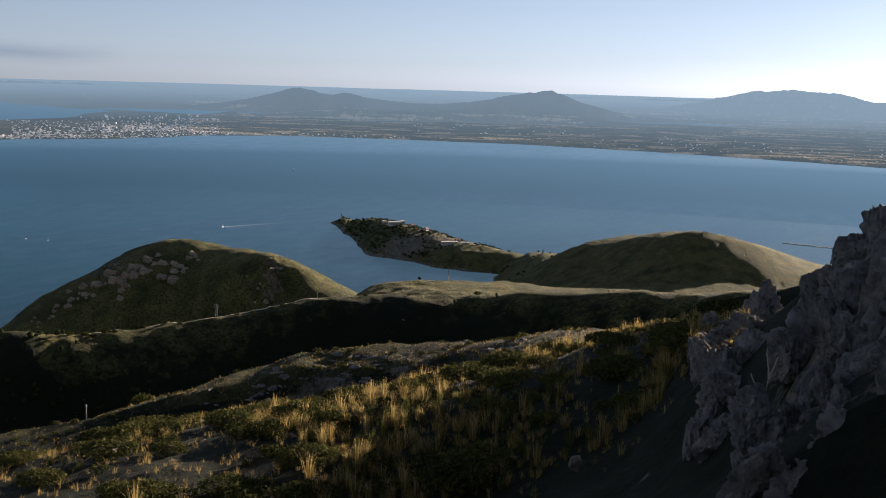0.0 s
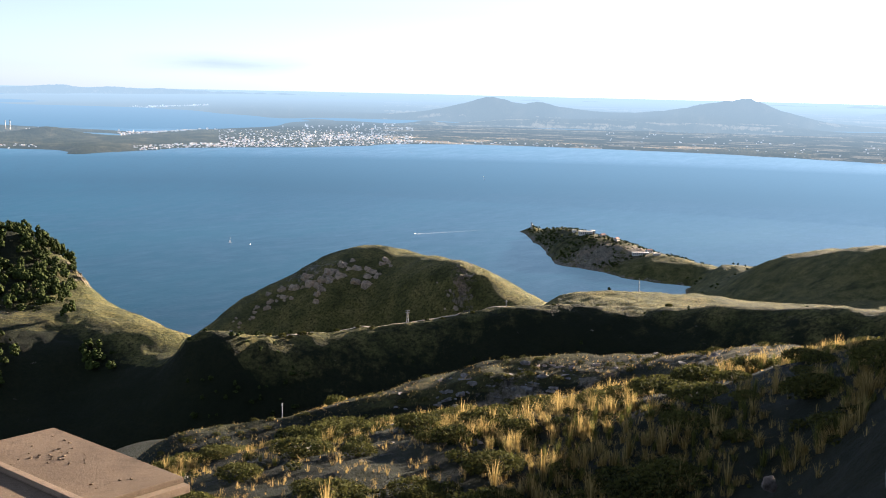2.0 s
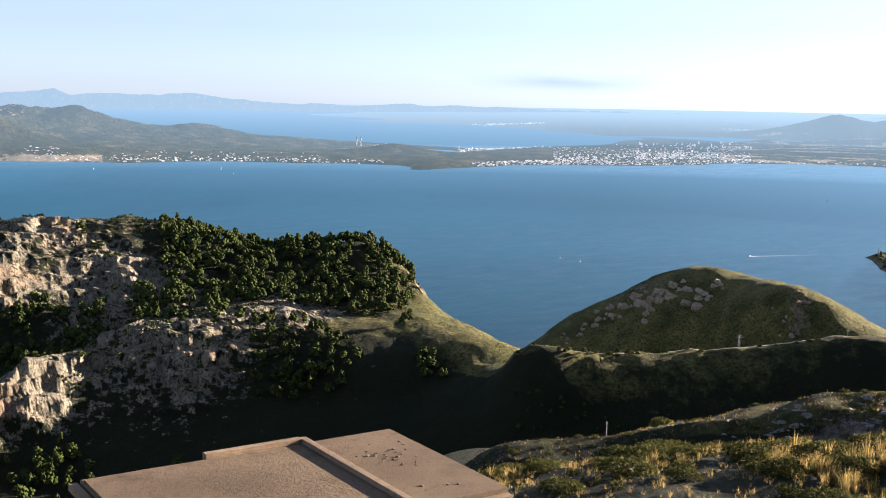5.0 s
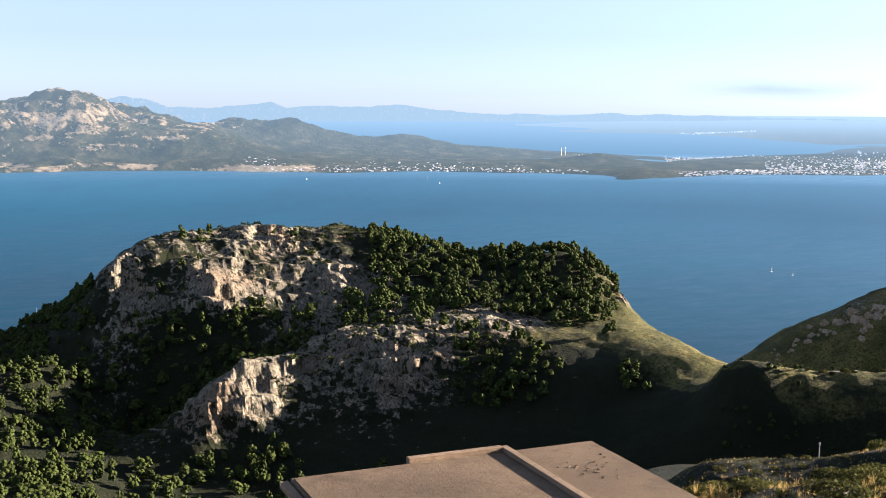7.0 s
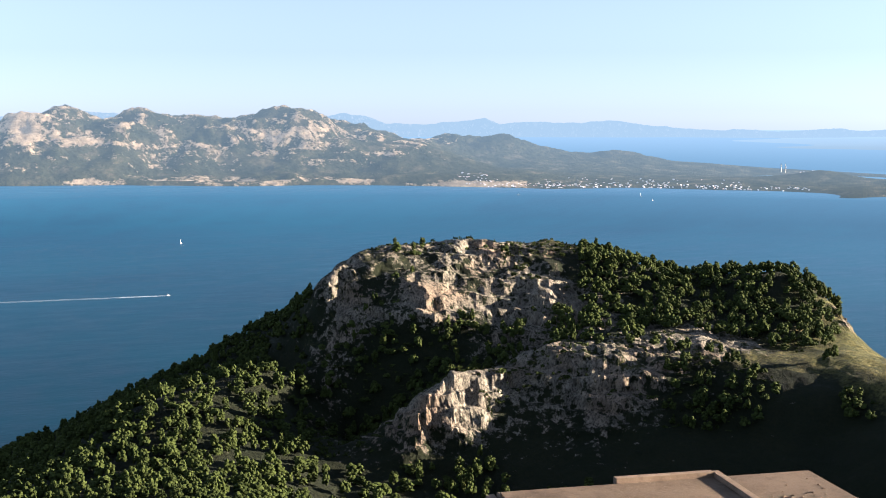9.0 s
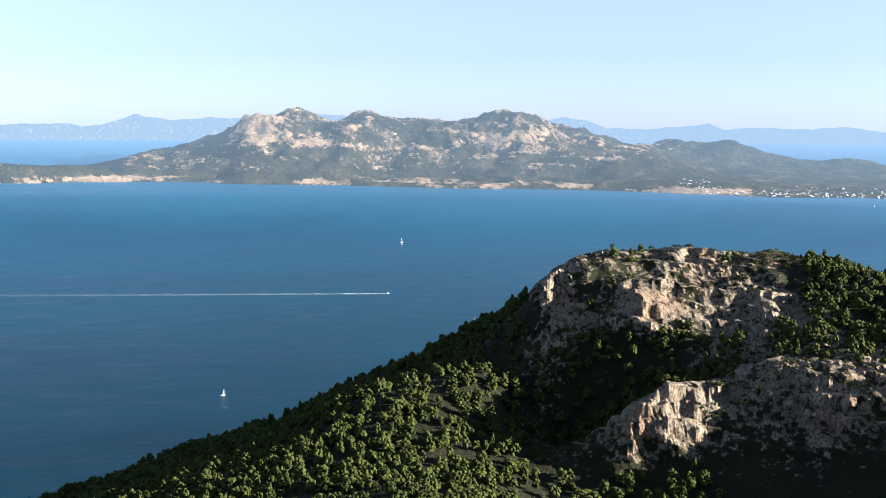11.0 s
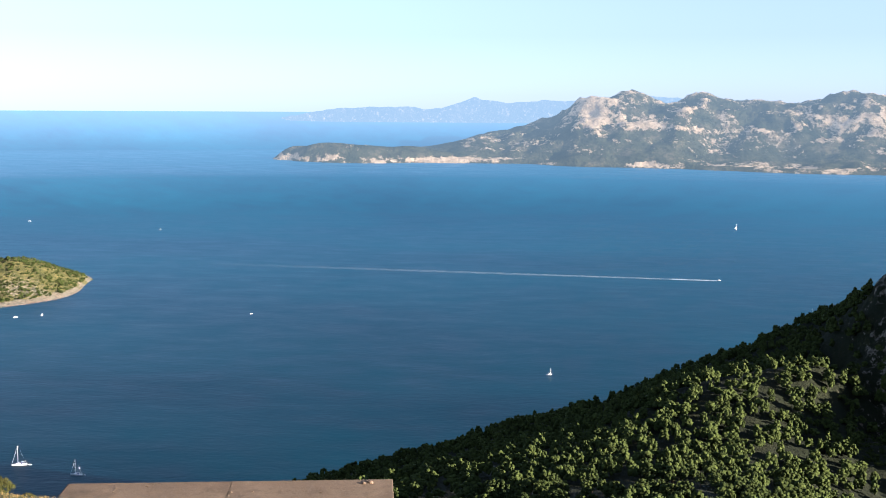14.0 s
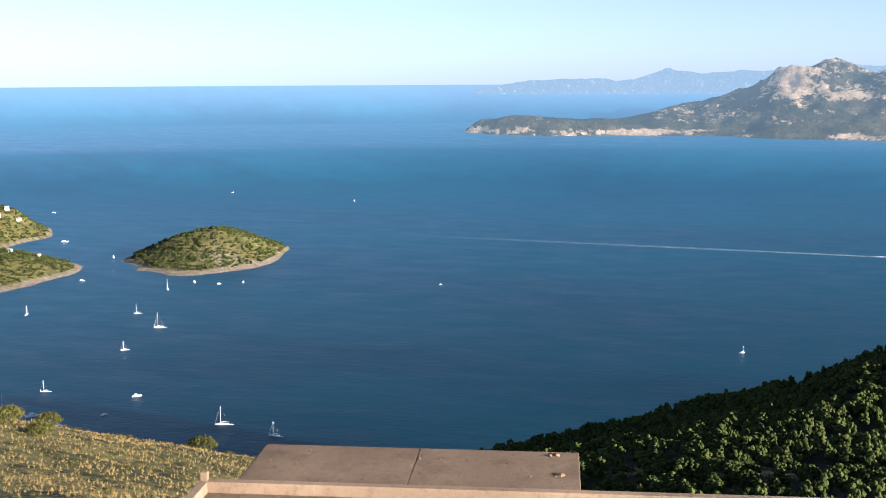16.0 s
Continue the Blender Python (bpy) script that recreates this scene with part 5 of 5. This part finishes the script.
def sailing_boat(m, n, mast, sailing=False):
    t = thing("sailing_boat", m, "white yacht under sail on the bay" if sailing else "white sailing yacht at anchor with bare mast", "boat", "boats in the bay")
    w, h = n * 0.29, n * 0.09
    part("hull", hull(bmesh.new(), n, w, h), M_WHITE, t)
    part("cabin", box(bmesh.new(), -0.12 * n, -w * 0.28, h, 0.2 * n, w * 0.28, h + 0.055 * n, 0.1), M_WHITE, t)
    part("sprayhood", box(bmesh.new(), -0.2 * n, -w * 0.26, h + 0.02 * n, -0.11 * n, w * 0.26, h + 0.1 * n, 0.12), M_NAVY, t)
    part("mast", tube(bmesh.new(), (0.08 * n, 0, h), (0.08 * n, 0, h + mast), 0.26, 0.18), M_ALU, t)
    part("boom", tube(bmesh.new(), (0.08 * n, 0, h + 0.14 * n), (-0.32 * n, 0, h + 0.15 * n), 0.2, 0.17), M_SAIL, t, "boom with furled sail")
    part("forestay", tube(bmesh.new(), (0.49 * n, 0, h * 1.2), (0.08 * n, 0, h + mast * 0.97), 0.12, 0.06, 4), M_SAIL, t, "furled headsail on its stay")
    part("backstay", tube(bmesh.new(), (-0.49 * n, 0, h), (0.08 * n, 0, h + mast), 0.03, 0.03, 4), M_ALU, t)
    if sailing:
        bm = bmesh.new()
        rows = [[bm.verts.new((0.06 * n - (1 - v) * u * 0.42 * n, 0.10 * n * math.sin(u * math.pi) * (1 - v), h + 0.16 * n + v * (mast - 0.18 * n))) for u in (0, 0.25, 0.5, 0.75, 1)] for v in (0, 0.25, 0.5, 0.75, 0.98)]
        for a, b in zip(rows[:-1], rows[1:]):
            for i in range(4):
                bm.faces.new((a[i], a[i + 1], b[i + 1], b[i]))
        bmesh.ops.solidify(bm, geom=bm.faces[:], thickness=0.03)
        part("mainsail", bm, M_WHITE, t)
    else:
        part("dinghy", hull(bmesh.new(), 0.22 * n, 0.11 * n, 0.035 * n), M_SAIL, t).matrix_basis = pose(-0.68 * n, 0.02 * n, 0, 0, 0, 8)
    return t


def motor_boat(m, n):
    t = thing("motor_boat", m, "white motor cruiser at anchor on calm water", "boat", "boats in the bay")
    w, h = n * 0.33, n * 0.12
    part("hull", hull(bmesh.new(), n, w, h, 0.9), M_WHITE, t)
    part("cabin", box(bmesh.new(), -0.25 * n, -w * 0.34, h, 0.16 * n, w * 0.34, h + 0.11 * n, 0.15), M_WHITE, t)
    part("windscreen", box(bmesh.new(), 0.02 * n, -w * 0.345, h + 0.03 * n, 0.165 * n, w * 0.345, h + 0.085 * n, 0.05), M_GLASSY, t)
    part("flybridge", box(bmesh.new(), -0.22 * n, -w * 0.28, h + 0.11 * n, 0.02 * n, w * 0.28, h + 0.17 * n, 0.1), M_WHITE, t)
    part("radar_arch", tube(bmesh.new(), (-0.2 * n, 0, h + 0.17 * n), (-0.22 * n, 0, h + 0.30 * n), 0.12, 0.06), M_ALU, t)
    return t


def afloat(a, r, turn):
    p = squeeze(place(np.array([a]), np.array([float(r)]), np.array([0.0])))[0]
    return pose(*p, 0, 0, turn + a) @ Matrix.Diagonal((*(float(np.hypot(p[0], p[1])) / r,) * 3, 1))


for a, r, n, mast, turn in ((96.3, 1208, 15, 19, 172), (93.7, 1158, 12, 15, 160), (99.2, 1716, 14, 21, 175), (100.2, 1830, 11, 15, 170), (100.9, 1584, 9, 12, 185), (104.7, 1399, 10, 14, 168), (106.6, 1338, 13, 16, 178),
                            (98.7, 2030, 12, 17, 100), (70.0, 1545, 7, 8, 30), (57.4, 2100, 10, 13, 20), (105.3, 1874, 9, 14, 60), (21.5, 2658, 8, 11, 40), (20.5, 2614, 6, 5, 60)):
    sailing_boat(afloat(a, r, turn), n, mast)
for a, r, n, turn in ((105.3, 1297, 16, 5), (104.1, 1250, 9, -20), (102.0, 1278, 8, 30), (100.4, 1344, 11, 10), (97.4, 2086, 11, 100), (95.0, 2066, 9, 80), (96.2, 2058, 7, 10), (103.4, 2685, 16, 0), (101.2, 2423, 14, 100), (102.7, 2162, 9, 10),
                      (95.4, 3688, 9, 170), (89.4, 3376, 8, 175), (103.8, 3279, 9, 0), (85.1, 2003, 5, 20), (61.8, 2456, 9, 188), (12.3, 2834, 9, 60)):
    motor_boat(afloat(a, r, turn), n)
for a, r, n, mast, turn in ((61.1, 3503, 9, 15, 40), (8.9, 4538, 9, 17, 120), (38.4, 5664, 9, 14, 30), (37.8, 5352, 8, 12, 30), (44.4, 5643, 8, 10, 30)):
    sailing_boat(afloat(a, r, turn), n, mast, True)


def wake(name, ends, w0, w1, label):
    """A foam trail on the water, widening and breaking up away from the boat."""
    k = Mat("foam_trail")
    fade = k.noise(0.06, 5.0, 0.7)
    tr = k.t.nodes.new("ShaderNodeBsdfTransparent")
    mixn = k.t.nodes.new("ShaderNodeMixShader")
    k.put(mixn.inputs[0], k.math("MULTIPLY", k.attr("foam"), k.ramp(fade, [(0.35, 0.15), (0.65, 1.0)])))
    k.t.links.new(tr.outputs[0], mixn.inputs[1])
    k.t.links.new(k.b.outputs[0], mixn.inputs[2])
    k.t.links.new(mixn.outputs[0], k.t.nodes["Material Output"].inputs["Surface"])
    k.set(Base_Color=(0.62, 0.68, 0.72, 1), Roughness=0.8)
    (a0, r0), (a1, r1) = ends
    p0, p1 = place(np.array([a0]), np.array([r0]), 0.0)[0], place(np.array([a1]), np.array([r1]), 0.0)[0]
    d = (p1 - p0) / np.linalg.norm(p1 - p0)
    s = np.array((-d[1], d[0], 0))
    pts, foam = [], []
    for i in range(81):
        t = i / 80
        c = p0 + (p1 - p0) * t + (0, 0, 0.06)
        w = w0 + (w1 - w0) * t ** 0.7
        for q in (-1, -0.4, 0, 0.4, 1):
            pts.append(c + s * w * q * (1 + 0.15 * math.sin(i * 1.7 + q)))
            foam.append((0.0 if abs(q) == 1 else 0.36) * (1 - t) ** 1.8 + (0.4 if i < 6 and abs(q) < 1 else 0))
    ob = sheet(name, squeeze(np.array(pts)), 81, 5, k.m)
    at_ = ob.data.attributes.new("foam", "FLOAT", "POINT")
    at_.data.foreach_set("value", np.array(foam, dtype=np.float32))
    ob.visible_shadow = False
    return tagged(ob, label, "wake", kind="stuff")


wake("boat_wake", ((61.9, 2456), (92.0, 2750)), 7.0, 26.0, "long white wake trailing across the blue bay")
wake("boat_wake", ((12.25, 2834), (7.6, 2990)), 9.0, 12.0, "short white wake before the headland")

# ---- masts, lighthouse and houses of the headland ----


def pole(a, r, h, label, base=0.18, arm=True):
    t = thing("utility_pole", Matrix.Translation(spot(a, r, 0.4)), label, "pole", "poles along the ridge")
    part("post", tube(bmesh.new(), (0, 0, 0), (0, 0, h), base, base * 0.6, 8), M_STEEL, t)
    if arm:
        part("crossarm", box(bmesh.new(), -0.8, -0.07, h - 0.6, 0.8, 0.07, h - 0.45), M_STEEL, t)
    else:
        part("lamp_head", tube(bmesh.new(), (0, 0, h - 0.05), (0, 0, h + 0.3), base * 1.4, base), M_STEEL, t)
    return t


pole(1.0, 700, 9.0, "tall pale pole on the grassy ridge", 0.28)
pole(7.6, 530, 3.5, "short pole on the grassy ridge")
pole(18.9, 150, 4.2, "dark pole standing in the shaded valley", 0.10, False)
pole(-13.6, 1650, 9, "dark pole on the far hill", 0.5)
t = thing("lattice_pylon", Matrix.Translation(spot(12.6, 516, 0.5)), "small steel lattice pylon on the ridge", "pylon")
legs = ((-0.5, -0.5), (0.5, -0.5), (0.5, 0.5), (-0.5, 0.5))
for x, y in legs:
    part("leg", tube(bmesh.new(), (x, y, 0), (x * 0.3, y * 0.3, 6.6), 0.06, 0.05, 4), M_STEEL, t)
for k in range(5):
    f0, f1 = 1 - 0.7 * k / 5, 1 - 0.7 * (k + 1) / 5
    for (x, y), (X, Y) in zip(legs, legs[1:] + legs[:1]):
        part("brace", tube(bmesh.new(), (x * f0, y * f0, 6.6 * k / 5), (X * f1, Y * f1, 6.6 * (k + 1) / 5), 0.03, 0.03, 4), M_STEEL, t)
for z in (5.4, 6.4):
    part("crossarm", box(bmesh.new(), -1.1, -0.08, z, 1.1, 0.08, z + 0.14), M_STEEL, t)

p = spot(6.45, 2920, 0.5)
t = thing("lighthouse", Matrix.Translation(p), "small white lighthouse at the tip of the headland", "lighthouse")
part("tower", tube(bmesh.new(), (0, 0, 0), (0, 0, 13), 2.4, 1.9, 14), M_WALLW, t)
part("gallery", tube(bmesh.new(), (0, 0, 13), (0, 0, 13.6), 2.8, 2.8, 14), M_WALLW, t)
part("lantern", tube(bmesh.new(), (0, 0, 13.6), (0, 0, 16), 1.5, 1.4, 12), M_GLASSY, t)
part("cap", tube(bmesh.new(), (0, 0, 16), (0, 0, 17.4), 1.7, 0.2, 12), M_STEEL, t)


def villa(a, r, w, d, h, turn, roof="flat"):
    t = thing("villa", Matrix.Translation(spot(a, r, 1.0)) @ pose(0, 0, 0, 0, 0, turn), "white villa among trees on the headland", "house", "villas")
    body = part("walls", box(bmesh.new(), -w / 2, -d / 2, 0, w / 2, d / 2, h + 1), M_WALLW, t)
    if roof == "flat":
        part("roof", box(bmesh.new(), -w / 2 - 0.4, -d / 2 - 0.4, h + 1, w / 2 + 0.4, d / 2 + 0.4, h + 1.4), M_WALLW, t)
    else:
        bm = bmesh.new()
        vs = [bm.verts.new(v) for v in ((-w / 2 - 0.5, -d / 2 - 0.5, h + 1), (w / 2 + 0.5, -d / 2 - 0.5, h + 1), (w / 2 + 0.5, d / 2 + 0.5, h + 1), (-w / 2 - 0.5, d / 2 + 0.5, h + 1), (-w / 2, 0, h + 3), (w / 2, 0, h + 3))]
        for f in ((0, 1, 5, 4), (2, 3, 4, 5), (1, 2, 5), (3, 0, 4), (3, 2, 1, 0)):
            bm.faces.new([vs[i] for i in f])
        part("roof", bm, M_TILE, t, "terracotta tiled roof")
    for i in range(int(w // 4)):
        x = -w / 2 + 2 + 4 * i
        for y in (-d / 2 - 0.05, d / 2 + 0.05):
            part("window", box(bmesh.new(), x - 0.7, y - 0.06, h * 0.35 + 1, x + 0.7, y + 0.06, h * 0.8 + 1), M_GLASSY, t)
    return t


for v in ((3.75, 2535, 30, 12, 9, 10), (3.4, 2545, 10, 9, 9, 10), (2.9, 2500, 12, 8, 6, 40, "tiled"), (4.3, 2590, 9, 8, 5, 20), (1.0, 2360, 34, 9, 6, 12), (0.2, 2340, 14, 7, 4, 15), (2.2, 2455, 12, 8, 5, 60, "tiled"), (0.6, 2380, 12, 8, 6, 30, "tiled"),
          (105.9, 2860, 16, 10, 8, 20), (106.3, 2800, 14, 9, 7, 30), (105.4, 2820, 18, 9, 5, 0, "tiled"), (104.6, 2350, 14, 9, 5, 15, "tiled"), (105.9, 2400, 12, 8, 5, 40)):
    villa(*v)

# the pier beyond the smooth hill
p0, p1 = squeeze(place(np.array([-15.3, -18.2]), np.array([2900.0, 2860.0]), np.array([0.0, 0.0])))
bm = bmesh.new()
d = Vector(p1 - p0)
n = 24
box(bm, 0, -3, -1, d.length, 3, 1.6, 0.3)
me = bpy.data.meshes.new("pier")
bm.to_mesh(me)
me.materials.append(M_STONE)
tagged(new("pier", me), "long low stone pier reaching into the bay", "pier").matrix_basis = Matrix.Translation(p0) @ Matrix.Rotation(math.atan2(d.y, d.x), 4, "Z")


# ---- the track along the ridge ----
def band(name, line, width, lift, material, label):
    """A dirt track laid on the ground through (azimuth, distance) points."""
    a = np.interp(np.linspace(0, 1, 160), np.linspace(0, 1, len(line)), [q[0] for q in line])
    r = np.interp(np.linspace(0, 1, 160), np.linspace(0, 1, len(line)), [q[1] for q in line])
    pts = []
    for w in (-1, 0, 1):
        rr_ = r + w * width / 2
        pts.append(place(a, rr_, ground_z(a, rr_) + lift))
    ob = sheet(name, np.concatenate(pts), 3, 160, material)
    return tagged(ob, label, "track", kind="structure")


M_TRACK = stone_material("pale_dirt_track", (0.30, 0.25, 0.18), (0.46, 0.40, 0.31), 0.6, 0.1)
crest_a = np.linspace(19.0, 7.6, 24)
crest_r = np.linspace(470, 560, 181)
crest_line = []
for a in crest_a:
    e = (ground_z(np.full(181, a), crest_r) - EYE) / crest_r
    crest_line.append((a, crest_r[int(np.argmax(e))] - 1.2))
for i, (a, q) in enumerate(((19.6, 1.6), (18.9, 2.2), (18.5, 1.5), (17.9, 2.4), (17.5, 1.4), (16.2, 1.7), (15.1, 1.3), (14.4, 1.5), (11.6, 1.2), (10.8, 1.3), (9.3, 1.4), (-0.5, 2.0), (5.2, 1.2), (3.0, 1.0))):
    e = (ground_z(np.full(181, a), crest_r) - EYE) / crest_r
    ob = new("shrub", LOW_MESH[i % 4])
    ob.matrix_basis = Matrix.Translation(spot(a, crest_r[int(np.argmax(e))] - rng.uniform(1.5, 5), 0.2)) @ pose(0, 0, 0, 0, 0, 70 * i) @ Matrix.Diagonal((q, q, q * 1.4, 1))
    tagged(ob, "small dark bush beside the ridge track", "shrub", "bushes of the ridge")
band("road_on_ridge", crest_line, 1.0, 0.12, M_TRACK, "pale dirt track following the crest of the ridge")

# ---- towns across the bay ----


def town(name, spans, label, seed):
    """Small far houses as boxes of their own sizes, with flat or tiled roofs."""
    g = np.random.default_rng(seed)
    vs, fs, o = [], [], 0
    cube = np.array([(x, y, z) for x in (-1, 1) for y in (-1, 1) for z in (0, 1)], float)
    cf = np.array(((0, 1, 3, 2), (4, 6, 7, 5), (0, 4, 5, 1), (2, 3, 7, 6), (1, 5, 7, 3)))
    for a0, a1, k0, k1, count, lo, hi in spans:
        a = g.uniform(a0, a1, count)
        shore_r = np.interp(a, [c[0] for c in COAST], [c[1] for c in COAST])
        r = shore_r * (1 + k0 + (k1 - k0) * g.random(count) ** 1.4)
        z = far.height(a, r)
        ok = z > 1
        a, r, z = a[ok], r[ok], z[ok]
        w = g.uniform(1.3, 3.6, len(a)) * r / 7000
        d = g.uniform(3, 7, len(a))
        h = (lo + (hi - lo) * g.random(len(a)) ** 2.5) * 0.7
        t = g.uniform(0, 3.14, len(a))
        c = place(a, r, z - 3)
        x = cube[None, :, 0] * w[:, None]
        y = cube[None, :, 1] * d[:, None]
        q = np.stack([x * np.cos(t)[:, None] - y * np.sin(t)[:, None], x * np.sin(t)[:, None] + y * np.cos(t)[:, None], cube[None, :, 2] * (h + 3)[:, None]], -1) + c[:, None]
        vs.append(q.reshape(-1, 3))
        fs.append((cf[None] + (np.arange(len(a)) * 8)[:, None, None] + o).reshape(-1, 4))
        o += len(a) * 8
    k = Mat(name + "_walls")
    # the walls emit a faint glow in place of sunlight, plus the painted haze
    k.set(Base_Color=k.ramp(k.geo.outputs["Random Per Island"], [(0.0, (0.30, 0.22, 0.17)), (0.4, (0.48, 0.42, 0.36)), (0.75, (0.66, 0.62, 0.56)), (0.95, (0.34, 0.20, 0.13))]), Roughness=0.9, Emission_Color=k.mix(k.attr("air"), (0.050, 0.045, 0.039), k.mix(k.attr("sunward"), HAZE_GLOW, HAZE_GLOW_SUN)), Emission_Strength=1.0)
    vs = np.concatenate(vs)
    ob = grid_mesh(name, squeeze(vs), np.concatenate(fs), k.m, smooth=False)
    add_haze(ob, np.degrees(np.arctan2(-vs[:, 0], vs[:, 1])), np.hypot(vs[:, 0], vs[:, 1]))
    return tagged(ob, label, "town", kind="stuff")


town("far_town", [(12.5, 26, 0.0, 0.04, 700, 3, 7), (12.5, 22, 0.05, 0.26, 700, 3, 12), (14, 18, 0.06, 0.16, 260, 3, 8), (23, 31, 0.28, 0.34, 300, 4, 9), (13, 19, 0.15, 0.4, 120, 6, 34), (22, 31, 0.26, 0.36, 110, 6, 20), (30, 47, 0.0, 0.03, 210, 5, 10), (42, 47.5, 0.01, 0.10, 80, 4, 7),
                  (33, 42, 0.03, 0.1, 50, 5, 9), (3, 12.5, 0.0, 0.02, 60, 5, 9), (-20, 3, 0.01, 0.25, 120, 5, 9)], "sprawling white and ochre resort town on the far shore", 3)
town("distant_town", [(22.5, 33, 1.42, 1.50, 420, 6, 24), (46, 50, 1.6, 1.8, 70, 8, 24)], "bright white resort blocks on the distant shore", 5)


# two tall chimneys on the town's shore
for a in (31.78, 31.58):
    p = squeeze(place(np.array([a]), np.array([8200.0]), np.array([25.0])))[0]
    t = thing("chimney", Matrix.Translation(p), "tall thin pale chimney above the far shore", "chimney", "chimneys of the far shore")
    part("shaft", tube(bmesh.new(), (0, 0, -12), (0, 0, 24), 2.0, 1.4, 10), M_WALLW, t)
    part("rim", tube(bmesh.new(), (0, 0, 24), (0, 0, 25.2), 1.8, 1.8, 10), M_STEEL, t)


# a thin cloud streak far over the bay: a sheet whose grey light is emission
def cloud(a0, a1, e0, e1, name, label):
    k = Mat(name)
    sep = k.node("ShaderNodeMapping", Vector=k.geo.outputs["Position"])
    sep.inputs["Scale"].default_value = (0.4, 0.4, 2.5)
    cover = k.math("MULTIPLY", k.attr("cover"), k.ramp(k.noise(0.004, 5.0, 0.6, sep.outputs[0]), [(0.3, 0.0), (0.7, 1.0)]))
    tr, em, mx = [k.t.nodes.new(n) for n in ("ShaderNodeBsdfTransparent", "ShaderNodeEmission", "ShaderNodeMixShader")]
    em.inputs["Color"].default_value = (0.106, 0.118, 0.127, 1)
    k.put(mx.inputs[0], cover)
    k.t.links.new(tr.outputs[0], mx.inputs[1])
    k.t.links.new(em.outputs[0], mx.inputs[2])
    k.t.links.new(mx.outputs[0], k.t.nodes["Material Output"].inputs["Surface"])
    u, v = [g_.ravel() for g_ in np.meshgrid(np.linspace(-1, 1, 49), np.linspace(-1, 1, 13))]
    az_, el_ = a0 + (a1 - a0) * (u + 1) / 2, e0 + (e1 - e0) * (v + 1) / 2 + 0.05 * np.sin(u * 5)
    ob = sheet(name, place(az_, np.full(len(u), 4800.0), EYE + 4800 * np.tan(np.radians(el_))), 13, 49, k.m)
    c = ob.data.attributes.new("cover", "FLOAT", "POINT")
    c.data.foreach_set("value", np.ascontiguousarray(0.7 * np.clip(1 - u * u, 0, 1) * np.clip(1 - np.abs(v), 0, 1), dtype=np.float32))
    ob.visible_shadow = False
    return tagged(ob, label, "cloud", kind="structure")


cloud(16.8, 26.6, 0.15, 1.35, "backdrop_cloud", "thin pale grey streak of cloud over the far shore")
